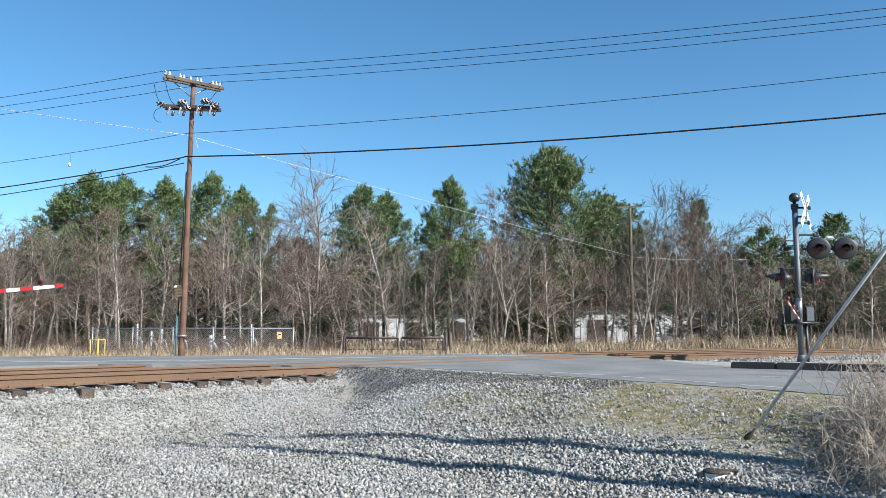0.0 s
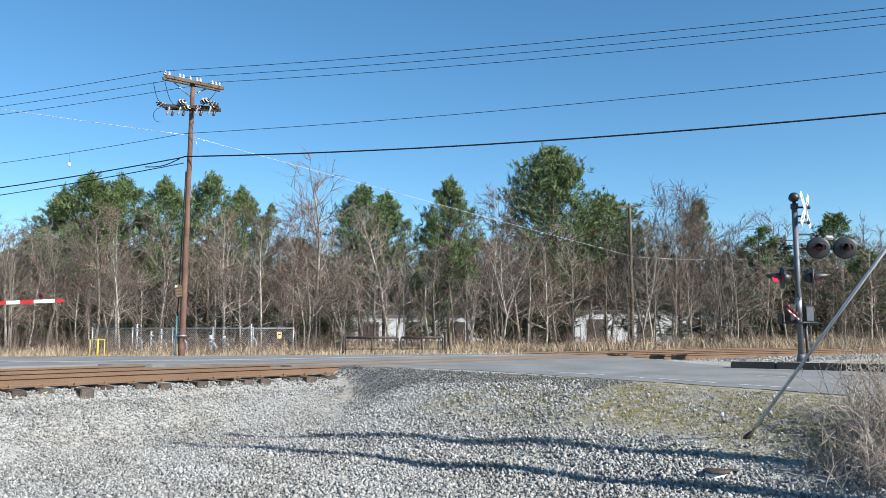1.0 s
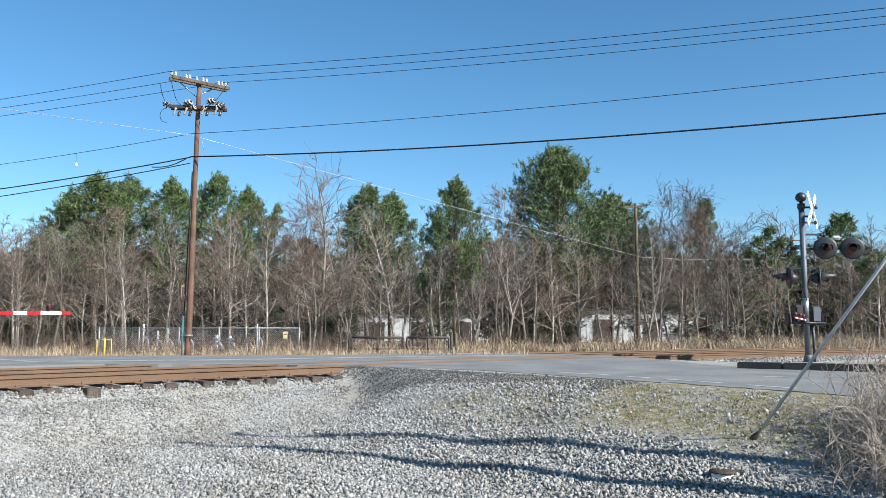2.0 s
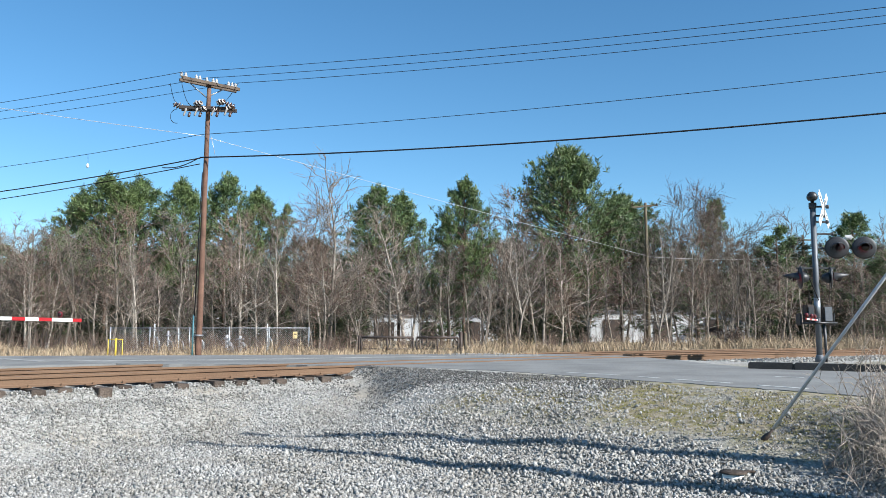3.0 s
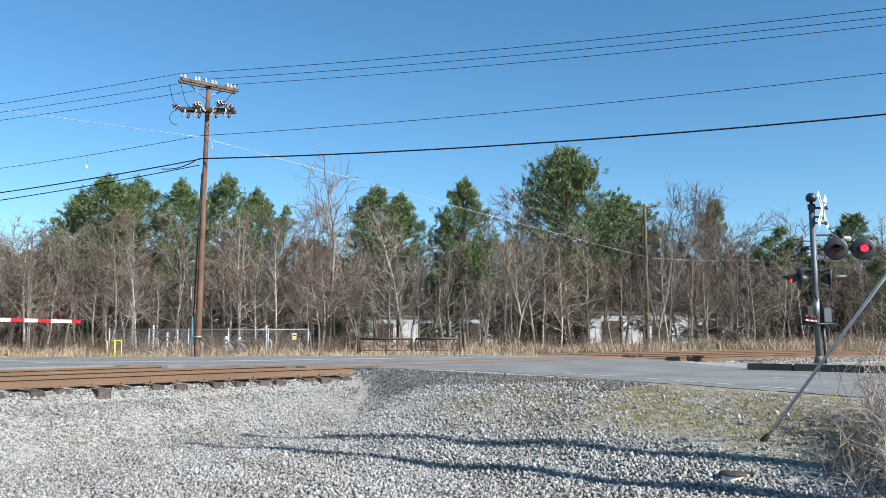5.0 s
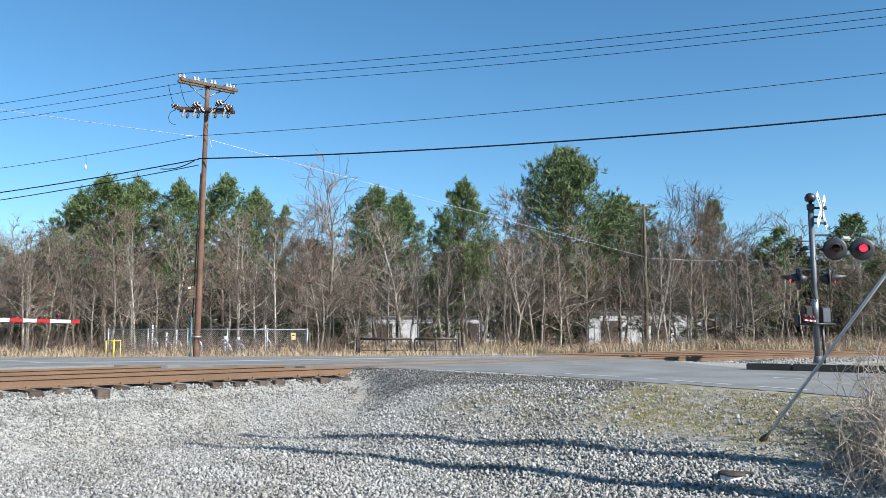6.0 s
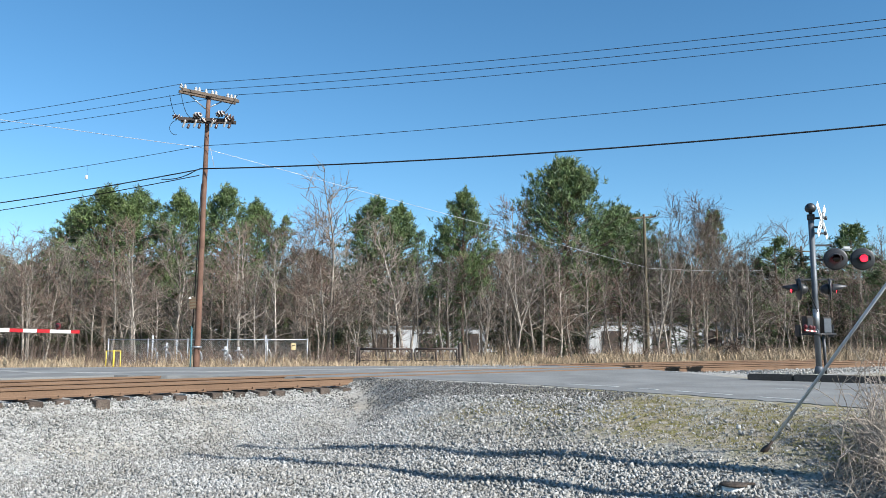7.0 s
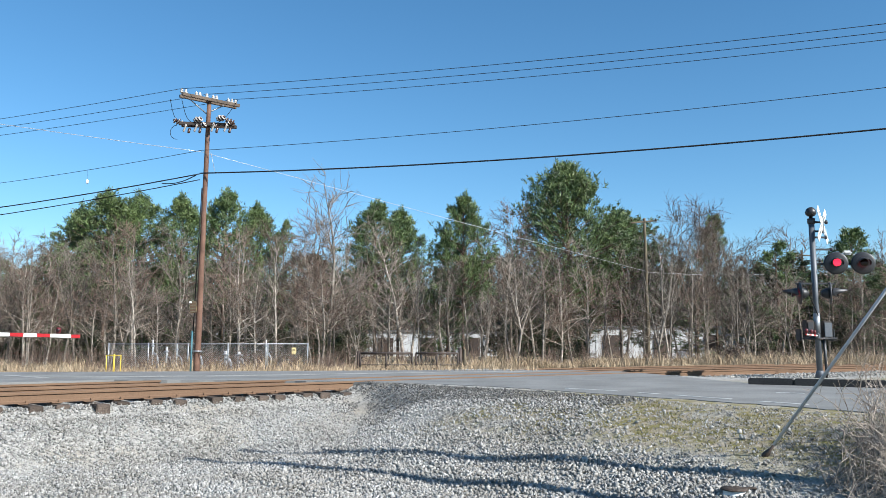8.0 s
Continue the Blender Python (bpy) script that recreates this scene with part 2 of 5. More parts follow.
def ground_z(x, y):
    x, y = np.asarray(x, float), np.asarray(y, float)
    s, q = track_sq(x, y)
    r = off_road(x, y)
    bank = -0.225 - 0.16 * smooth01(0.36, 0.78, q) - 0.36 * smooth01(0.6, 2.7, q)                     # ballast shoulder and the low yard before it
    bank = bank - 0.22 * smooth01(0.9, 3.0, q) * smooth01(-1.6, -5.0, x) * smooth01(8.5, 5.5, q)   # a hollow along its foot
    verge = -0.020 - 0.045 * smooth01(4, 12, q)
    z = verge + (bank - verge) * smooth01(0.05, 1, r / (0.7 + 4.4 * smooth01(0.3, 6.0, q)))
    right = -0.10 - 0.12 * smooth01(1.6, 0.6, q)                       # the ballast past the crossing
    z = np.where((r < -5.0) & (s > 17.5) & (q < 6.5), right, z)
    z = np.where((q < 0.8) & (s > S1 - 0.2), -0.215, z)
    back = -0.12 - 0.33 * smooth01(-7.0, -16.0, q)                     # falls away behind the rails
    z = np.where(q < -6.2, back, z)
    wob = 0.014 * np.sin(1.3 * x + 0.7 * y) + 0.014 * np.sin(2.9 * x - 1.7 * y + 1) + 0.012 * np.sin(6.1 * x + 4.3 * y)
    return z + wob * smooth01(0.3, 2.0, r) * smooth01(0.6, 1.4, q)


# ---- ground ----
def zone_ground():
    m = bpy.data.materials.new("gravel_and_turf")
    m.use_nodes = True
    nt = m.node_tree
    b = nt.nodes["Principled BSDF"]
    b.inputs["Roughness"].default_value = 0.95
    b.inputs["Specular IOR Level"].default_value = 0.2
    tc = nt.nodes.new("ShaderNodeTexCoord")

    def noise_at(scale, detail=6.0):
        n = nt.nodes.new("ShaderNodeTexNoise")
        n.inputs["Scale"].default_value, n.inputs["Detail"].default_value = scale, detail
        nt.links.new(tc.outputs["Object"], n.inputs["Vector"])
        return n.outputs[0]

    def mixed(fac, a, c):
        n = nt.nodes.new("ShaderNodeMix")
        n.data_type = "RGBA"
        nt.links.new(fac, n.inputs[0])
        for slot, v in ((6, a), (7, c)):
            if isinstance(v, tuple):
                n.inputs[slot].default_value = (*v, 1)
            else:
                nt.links.new(v, n.inputs[slot])
        return n.outputs[2]

    def ramped(v, lo, hi):
        n = nt.nodes.new("ShaderNodeMapRange")
        n.inputs["From Min"].default_value, n.inputs["From Max"].default_value = lo, hi
        nt.links.new(v, n.inputs[0])
        return n.outputs[0]

    def along(nx, ny, c, wander, scale):
        """Distance along (nx, ny) less c, with a wandering edge."""
        d = nt.nodes.new("ShaderNodeVectorMath")
        d.operation = "DOT_PRODUCT"
        nt.links.new(tc.outputs["Object"], d.inputs[0])
        d.inputs[1].default_value = (nx, ny, 0)
        n = nt.nodes.new("ShaderNodeMath")
        n.operation = "MULTIPLY_ADD"
        nt.links.new(noise_at(scale), n.inputs[0])
        n.inputs[1].default_value = wander
        nt.links.new(d.outputs["Value"], n.inputs[2])
        s = nt.nodes.new("ShaderNodeMath")
        s.operation = "SUBTRACT"
        nt.links.new(n.outputs[0], s.inputs[0])
        s.inputs[1].default_value = c + wander * 0.5
        return s.outputs[0]

    gravel = mixed(ramped(noise_at(22, 8), 0.35, 0.65), (0.20, 0.192, 0.175), (0.42, 0.41, 0.38))
    dirt = mixed(ramped(noise_at(9, 8), 0.35, 0.7), (0.22, 0.185, 0.135), (0.37, 0.33, 0.27))
    gravel = mixed(ramped(noise_at(0.8, 5), 0.52, 0.76), gravel, dirt)
    turf = mixed(ramped(noise_at(6, 8), 0.4, 0.62), (0.175, 0.155, 0.062), dirt)
    straw = mixed(ramped(noise_at(3, 8), 0.35, 0.7), (0.34, 0.275, 0.175), (0.20, 0.15, 0.10))
    roadside = along(RN[0], RN[1], float(R0 @ RN) + 2.75, 1.4, 0.9)
    rails_near = along(0.64, -0.77, -9.6, 2.2, 0.7)
    cover = nt.nodes.new("ShaderNodeMath")
    cover.operation = "MULTIPLY"
    nt.links.new(ramped(roadside, 0.6, -0.6), cover.inputs[0])
    nt.links.new(ramped(rails_near, -0.3, 0.6), cover.inputs[1])
    patch = nt.nodes.new("ShaderNodeMath")
    patch.operation = "MULTIPLY"
    nt.links.new(cover.outputs[0], patch.inputs[0])
    nt.links.new(ramped(noise_at(1.6, 8), 0.28, 0.46), patch.inputs[1])
    col = mixed(patch.outputs[0], gravel, turf)
    back = along(-0.64, 0.77, 15.4 + 6.8, 1.5, 0.6)
    col = mixed(ramped(back, -0.4, 0.4), col, straw)
    nt.links.new(col, b.inputs["Base Color"])
    bp = nt.nodes.new("ShaderNodeBump")
    bp.inputs["Strength"].default_value, bp.inputs["Distance"].default_value = 0.8, 0.04
    nt.links.new(noise_at(25, 8), bp.inputs["Height"])
    nt.links.new(bp.outputs[0], b.inputs["Normal"])
    return m


def build_ground():
    def steps(lo, hi, fine):
        core = np.arange(lo, hi + 1e-6, fine)
        out = np.cumsum(0.5 * 1.35 ** np.arange(23))
        return np.concatenate((lo - out[::-1], core, hi + out))
    xs, ys = steps(-20, 24, 0.3), steps(2, 42, 0.3)
    X, Y = np.meshgrid(xs, ys)
    Z = ground_z(X, Y)
    w = len(xs)
    F = [(j * w + i, j * w + i + 1, (j + 1) * w + i + 1, (j + 1) * w + i) for j in range(len(ys) - 1) for i in range(w - 1)]
    me = mesh_of("ground", np.stack((X, Y, Z), -1).reshape(-1, 3), F, zone_ground(), True)
    return tagged(new("ground", me), "pale grey gravel ground with patchy turf and dry straw", "ground", kind="structure")


ground = build_ground()

asphalt = material("old_asphalt", (0.225, 0.225, 0.217), 0.9, tint=(0.135, 0.135, 0.131), scale=0.9, fine=70, bump=0.25, dist=0.006)
asphalt_dark = material("crumbled_asphalt", (0.085, 0.083, 0.080), 0.95, tint=(0.16, 0.155, 0.145), scale=3, fine=60, bump=0.8, island=0.4)


def road_top(x, y):
    s, q = track_sq(x, y)
    return float(-0.012 - 0.04 * smooth01(4, 12, q))


def strip(name, rows, mat, lift=0.0, thick=0.2):
    """A paved strip from pairs of edge points, (near, far), row after row, with sides."""
    V, F = [], []
    for a, b in rows:
        za, zb = road_top(*a) + lift, road_top(*b) + lift
        V += [(a[0], a[1], za), (b[0], b[1], zb), (a[0], a[1], za - thick), (b[0], b[1], zb - thick)]
    for i in range(len(rows) - 1):
        o, p = 4 * i, 4 * i + 4
        F += [(o, p, p + 1, o + 1), (o + 2, o + 3, p + 3, p + 2), (o, o + 2, p + 2, p), (o + 1, p + 1, p + 3, o + 3)]
    F += [(0, 1, 3, 2), (4 * len(rows) - 4, 4 * len(rows) - 2, 4 * len(rows) - 1, 4 * len(rows) - 3)]
    return mesh_of(name, V, F, mat)


def refined(rows, n=10):
    """The rows, glided through and broken up finely, with a slightly ragged near edge."""
    rng = random.Random(3)
    out = []
    for i in range(len(rows) - 1):
        for k in range(n):
            f = k / n
            a = [rows[i][0][c] * (1 - f) + rows[i + 1][0][c] * f for c in (0, 1)]
            b = [rows[i][1][c] * (1 - f) + rows[i + 1][1][c] * f for c in (0, 1)]
            out.append(((a[0] + rng.uniform(-0.06, 0.06), a[1] + rng.uniform(-0.06, 0.06)), tuple(b)))
    return out + [rows[-1]]


road = tagged(new("road", strip("road", refined(PAVED), asphalt)), "weathered grey asphalt road over a level crossing", "road", kind="structure")


def painted(name, pts, width, label, mat="lineworn"):
    """A painted line along points on the road, 4 mm proud."""
    rows = []
    for i, p in enumerate(pts):
        a, b = np.array(pts[max(i - 1, 0)]), np.array(pts[min(i + 1, len(pts) - 1)])
        n = np.array((-(b - a)[1], (b - a)[0])) / np.linalg.norm(b - a) * width / 2
        rows.append((tuple(np.array(p) - n), tuple(np.array(p) + n)))
    return tagged(new(name, strip(name, rows, M[mat], 0.005, 0.004)), label, "road marking", kind="structure")


# worn edge line in strips, a lane dash, lines behind the rails
for a, b in [((1.98, 14.55), (2.75, 13.75)), ((3.0, 13.35), (3.25, 13.05)), ((3.45, 12.75), (4.05, 11.95)), ((4.3, 11.55), (4.75, 11.0)), ((5.2, 10.3), (6.2, 8.9))]:
    painted("trim_edge_line", [a, b], 0.10, "worn white edge line on the asphalt")
painted("trim_lane_dash", [(5.35, 13.6), (5.72, 13.35)], 0.10, "worn white dash on the asphalt")
painted("trim_far_line", [(-12.9, 21.6), (-10.2, 19.4), (-6.3, 20.4), (-3.0, 22.2), (0.0, 23.6), (2.5, 24.4)], 0.32, "worn pale line behind the rails", "fadedline")
painted("trim_far_edge", [(-22.0, 21.4), (-13.2, 22.4)], 0.14, "worn white edge line behind the rails", "fadedline")

# ---- railway ----
tie_mesh = bpy.data.meshes.new("tie")
_b = box((0.22, 2.62, 0.18), bevel=0.012)
_b.to_mesh(tie_mesh)
_b.free()
tie_mesh.materials.append(M["tie"])
plate_mesh = bpy.data.meshes.new("tie_plate")
_b = join(box((0.17, 0.30, 0.018), bevel=0.004), box((0.025, 0.03, 0.05), (0.05, -0.105, 0.02)), box((0.025, 0.03, 0.05), (-0.05, 0.105, 0.02)))
_b.to_mesh(plate_mesh)
_b.free()
plate_mesh.materials.append(M["rust"])
GAUGE = 1.505
random.seed(5)


def rail_mesh(q, s_from, s_to, z):
    """A rail swept along the bend of the line."""
    prof = [(-0.07, -0.172), (0.07, -0.172), (0.07, -0.160), (0.02, -0.143), (0.009, -0.13), (0.009, -0.05), (0.036, -0.04), (0.037, -0.008), (0.028, 0.0),
            (-0.028, 0.0), (-0.037, -0.008), (-0.036, -0.04), (-0.009, -0.05), (-0.009, -0.13), (-0.02, -0.143), (-0.07, -0.160)]
    n = len(prof)
    stops = np.arange(s_from, s_to, 1.0)
    V = [on_track(s, q + w, z + h) for s in stops for w, h in prof]
    F = [(i * n + k, i * n + (k + 1) % n, (i + 1) * n + (k + 1) % n, (i + 1) * n + k) for i in range(len(stops) - 1) for k in range(n)]
    F = [f[::-1] for f in F] + [tuple(range(n)), tuple(range(len(V) - n, len(V)))[::-1]]
    me = mesh_of("rail", V, F, M["rust"])
    me.materials.append(M["railtop"])
    for i in range(len(stops) - 1):
        me.polygons[i * n + 8].material_index = 1
    return me


def build_track(q0, z, ties_to, label):
    t = thing("railway_track", label, "railway track")
    for q in (q0, q0 - GAUGE):
        part("rail", rail_mesh(q, -28, 150, 0.012 + z), M["rust"], t, "rusty steel rail")
    s = -27.0
    while s < ties_to:
        if not (S0 - 0.2 < s < S1 + 0.2):
            x, y, _ = on_track(s + random.uniform(-0.05, 0.05), q0 - GAUGE / 2 + random.uniform(-0.13, 0.10))
            turn = track_turn(s) + random.uniform(-4, 4)
            part("tie", tie_mesh, M["tie"], t, "", pose(x, y, z - 0.268 + random.uniform(-0.022, 0.006), 0, 0, turn))
            if -8 < s < S1 + 14:
                for q in (q0, q0 - GAUGE) if q0 == 0 else ():
                    x, y, _ = on_track(s, q)
                    part("tie_plate", plate_mesh, M["rust"], t, "", pose(x, y, z - 0.162, 0, 0, turn))
        s += 0.5
    return t


build_track(0.0, 0.0, 46, "rusty railway track on wooden ties in pale ballast")
build_track(-3.75, -0.03, 30, "second rusty railway track beyond the first one")


# ---- trees ----
def spread(rng, d, ang):
    """d turned by ang radians to a random side."""
    d = np.array(d) / np.linalg.norm(d)
    v = cross3(d, rng.normal(size=3))
    v /= np.linalg.norm(v) + 1e-9
    return d * math.cos(ang) + v * math.sin(ang)


def open_tubes(name, paths, mat, sides=3):
    V, F = [], []
    for path in paths:
        pts = [np.array(p, float) for p, r in path]
        base, n = len(V), len(path)
        d = pts[-1] - pts[0]
        d /= np.linalg.norm(d) + 1e-9
        a = cross3(d, (0.3, 0.2, 1) if abs(d[2]) < 0.9 else (1, 0, 0))
        a /= np.linalg.norm(a)
        b = cross3(d, a)
        for p, (q, r) in zip(pts, path):
            for k in range(sides):
                w = 2 * math.pi * k / sides
                V.append(p + r * (math.cos(w) * a + math.sin(w) * b))
        for i in range(n - 1):
            for k in range(sides):
                k2 = (k + 1) % sides
                F.append((base + i * sides + k, base + i * sides + k2, base + (i + 1) * sides + k2, base + (i + 1) * sides + k))
    return mesh_of(name, V, F, mat, True)


def bare_tree_meshes(seed, h, limbs, subs, twigs, spreadness, twigmat, fork=False, k=1.0):
    """A leafless tree: one stem or a fork of three, arching limbs, branches and twigs."""
    rng = np.random.default_rng(seed)
    trunk, fine, stems = [], [], []
    r0 = 0.0105 * h * k
    lean = rng.normal(0, 0.02, 2)

    def stem(p0, d0, length, r, n=8, wander=0.05):
        pts, p, d = [], np.array(p0, float), np.array(d0, float)
        for i in range(n + 1):
            f = i / n
            pts.append((p.copy(), r * (1 - 0.86 * f)))
            d = d + rng.normal(0, wander, 3) + np.array((0, 0, 0.03))
            d /= np.linalg.norm(d)
            p = p + d * length / n
        return pts

    def along(path, f):
        i = min(f, 0.999) * (len(path) - 1)
        a, b = path[int(i)], path[int(i) + 1]
        return a[0] + (b[0] - a[0]) * (i - int(i)), b[0] - a[0], a[1]

    if fork:
        base = stem((0, 0, -0.2), (lean[0], lean[1], 1), h * rng.uniform(0.16, 0.34), r0, 3)
        trunk.append([(p, r0 * (1 - 0.1 * i)) for i, (p, r) in enumerate(base)])
        for j in range(3):
            w = 2.1 * j + rng.uniform(0, 1)
            stems.append(stem(base[-1][0], (0.30 * math.cos(w), 0.30 * math.sin(w), 1), h * rng.uniform(0.55, 0.78), r0 * 0.66))
    else:
        stems.append(stem((0, 0, -0.2), (lean[0], lean[1], 1), h, r0, 10))
    trunk += stems
    for st in stems:
        n = max(5, limbs // len(stems))
        low = 0.05 if fork else 0.2
        for m in range(n):
            f = low + (0.97 - low) * (m + rng.uniform(0, 1)) / n
            p, way, r = along(st, f)
            w, el = rng.uniform(0, 2 * math.pi), rng.uniform(0.1, 0.75) + 0.35 * f
            dd = np.array((math.cos(w) * math.cos(el), math.sin(w) * math.cos(el), math.sin(el)))
            L = h * spreadness * (1.2 - 0.95 * f) * rng.uniform(0.65, 1.25) + 0.4
            limb, q = [], p.copy()
            for j in range(6):
                limb.append((q.copy(), max(0.012 * k, 0.5 * r * (1 - 0.17 * j))))
                dd = dd + np.array((0, 0, rng.uniform(-0.03, 0.2))) + rng.normal(0, 0.17, 3)
                dd /= np.linalg.norm(dd)
                q = q + dd * L / 5
            trunk.append(limb)
            for _ in range(subs):
                p2, way, r2 = along(limb, rng.uniform(0.2, 1.0))
                d2 = spread(rng, way, rng.uniform(0.5, 1.0)) + np.array((0, 0, 0.12))
                d2 /= np.linalg.norm(d2)
                L2 = L * rng.uniform(0.25, 0.6) + 0.25
                m2 = p2 + d2 * L2 * 0.5 + rng.normal(0, 0.09, 3) * L2
                e2 = m2 + spread(rng, d2, 0.35) * L2 * 0.5
                fine.append([(p2, 0.021 * k), (m2, 0.015 * k), (e2, 0.008 * k)])
                for _ in range(twigs):
                    p3 = p2 + (e2 - p2) * rng.uniform(0.2, 1.0)
                    d3 = spread(rng, d2, rng.uniform(0.4, 1.0)) + np.array((0, 0, 0.15))
                    fine.append([(p3, 0.0085), (p3 + d3 / np.linalg.norm(d3) * L2 * rng.uniform(0.3, 0.75), 0.004)])
    return open_tubes("trunk", trunk, M["bark"], 5), open_tubes("crown", fine, M[twigmat], 3)


def pine_meshes(seed, h, bare, width, clumps, blades_each=16, mat="needle", long=1.0):
    """bare: share of the height without limbs; width: the crown's greatest half-width."""
    rng = np.random.default_rng(seed)
    trunk = [[((0.05 * math.sin(f * 5) * h * 0.06, 0.05 * math.cos(f * 4) * h * 0.06, f * h * 0.97 - 0.2), 0.0115 * h * (1 - 0.9 * f) + 0.01) for f in np.linspace(0, 1, 9)]]
    V, F = [], []
    limbs = max(30, clumps // 8)
    for k in range(limbs):
        f = bare + (1 - bare) * ((k + rng.uniform(0, 1)) / limbs)
        g = (f - bare) / (1 - bare)
        z = f * h * 0.96
        w = rng.uniform(0, 2 * math.pi)
        prof = (0.55 + 0.45 * min(1, g / 0.3)) * (1 - max(0, (g - 0.3) / 0.75) ** 1.6)
        L = width * max(0.12, prof) * rng.uniform(0.6, 1.15)
        up = rng.uniform(-0.05, 0.35) + 0.45 * g
        p = np.array((0, 0, z))
        limb = []
        d = np.array((math.cos(w), math.sin(w), up))
        for j in range(4):
            limb.append((p.copy(), 0.035 * (1 - 0.22 * j) * (1.2 - 0.8 * g)))
            p = p + d / np.linalg.norm(d) * L / 3
            d = d + np.array((0, 0, 0.12)) + rng.normal(0, 0.12, 3)
        trunk.append(limb)
        for c in range(int(clumps / limbs * rng.uniform(0.7, 1.4)) + 1):
            u = min(1.0, rng.uniform(0.45, 1.35)) * 2.99
            a, b = limb[int(u)], limb[int(u) + 1]
            o = a[0] + (b[0] - a[0]) * (u - int(u)) + rng.normal(0, 0.15, 3) * (0.6 + L * 0.35)
            axis = (b[0] - a[0]) / (np.linalg.norm(b[0] - a[0]) + 1e-9) + np.array((0, 0, 0.5))
            axis /= np.linalg.norm(axis)
            size = rng.uniform(0.17, 0.32) * long
            for _ in range(blades_each):
                dn = axis * 0.7 + rng.normal(0, 0.6, 3)
                dn /= np.linalg.norm(dn)
                side = cross3(dn, rng.normal(size=3))
                side *= 0.026 * long / (np.linalg.norm(side) + 1e-9)
                s0 = o + axis * rng.uniform(-0.12, 0.12) * long + rng.normal(0, 0.05, 3)
                i = len(V)
                V += [s0 - side, s0 + side, s0 + dn * size * rng.uniform(0.7, 1.2)]
                F.append((i, i + 1, i + 2))
    return open_tubes("trunk", trunk, M["pinebark"], 5), mesh_of("crown", V, F, M[mat])


def plant(meshes, kind_name, label, group, x, y, scale, turn, wide=1.0):
    t = thing(kind_name, label, "tree", (x, y, float(ground_z(x, y)) - 0.05), turn, group)
    trunk, crown = meshes
    for name, me, lab in (("trunk", trunk, ""), ("crown", crown, "")):
        o = part(name, me, None, t, lab)
        o.scale = (scale * wide, scale * wide, scale)
    return t


FINE = [bare_tree_meshes(24, 10.0, 34, 7, 4, 0.24, "twig", True, 0.66), bare_tree_meshes(25, 10.0, 34, 7, 4, 0.20, "redtwig", False, 0.66)]
BARE = [bare_tree_meshes(11, 10.0, 26, 5, 2, 0.33, "twig"),
        bare_tree_meshes(12, 10.0, 28, 5, 2, 0.27, "redtwig"),
        bare_tree_meshes(13, 10.0, 24, 5, 2, 0.30, "twig", True),
        bare_tree_meshes(14, 10.0, 26, 5, 2, 0.24, "twig"),
        bare_tree_meshes(15, 10.0, 26, 5, 2, 0.36, "redtwig"),
        bare_tree_meshes(16, 10.0, 24, 5, 2, 0.26, "twig", True)]
LIGHT = [bare_tree_meshes(21, 10.0, 18, 4, 4, 0.22, "twig"), bare_tree_meshes(22, 10.0, 20, 4, 4, 0.16, "redtwig"), bare_tree_meshes(23, 10.0, 18, 4, 4, 0.14, "twig")]
PINES = [pine_meshes(31, 10.0, 0.34, 2.4, 1000),
         pine_meshes(32, 10.0, 0.42, 2.0, 640),
         pine_meshes(33, 10.0, 0.30, 3.5, 2200),
         pine_meshes(34, 10.0, 0.10, 2.1, 480),
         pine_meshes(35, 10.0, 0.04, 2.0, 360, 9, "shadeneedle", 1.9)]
rt = random.Random(8)


def stand(col, top, depth):
    """Plan place and height of a tree that reaches so far up the skyline: col and top are shares of the distance, sideways and up."""
    return col * depth, depth, top * depth + 1.25


# evergreens of the skyline: bearing, rise, distance, build, width
for b, r, dpt, k, wd in [(-0.449, 0.198, 58, 0, 1.55), (-0.407, 0.196, 60, 0, 1.3), (-0.353, 0.192, 58, 0, 1.2), (-0.297, 0.200, 60, 0, 1.2), (-0.255, 0.180, 62, 0, 1.15),
                         (-0.222, 0.163, 62, 3, 0.9), (-0.480, 0.178, 60, 0, 1.2), (-0.515, 0.133, 56, 3, 1.1), (-0.104, 0.184, 60, 0, 1.35), (-0.074, 0.174, 62, 0, 1.2),
                         (0.008, 0.193, 52, 0, 1.0), (-0.012, 0.150, 53, 3, 0.9), (0.140, 0.232, 56, 2, 1.25), (0.205, 0.170, 60, 2, 1.1), (0.235, 0.130, 62, 3, 1.2), (0.325, 0.168, 58, 1, 0.75),
                         (0.402, 0.133, 54, 3, 1.2), (0.497, 0.150, 56, 1, 1.1), (0.545, 0.098, 50, 3, 1.5), (0.60, 0.12, 54, 3, 1.4), (-0.02, 0.09, 58, 3, 1.2),
                         (0.30, 0.075, 60, 3, 1.3), (0.44, 0.08, 58, 3, 1.3), (0.36, 0.085, 62, 3, 1.2), (-0.60, 0.12, 60, 3, 1.2), (-0.578, 0.112, 57, 3, 1.3), (-0.552, 0.105, 60, 3, 1.3), (-0.528, 0.10, 58, 3, 1.2), (-0.16, 0.10, 62, 3, 1.2), (0.09, 0.09, 60, 3, 1.2), (-0.38, 0.10, 60, 3, 1.3)]:
    x, y, h = stand(b, r, dpt)
    plant(PINES[k], "pine_tree", "tall green pine with a ragged crown" if k != 3 else "dense green pine with limbs low on the trunk", "pines of the woodland edge", x, y, h / 10.0, rt.uniform(0, 360), wd * 10 / h * 1.0)

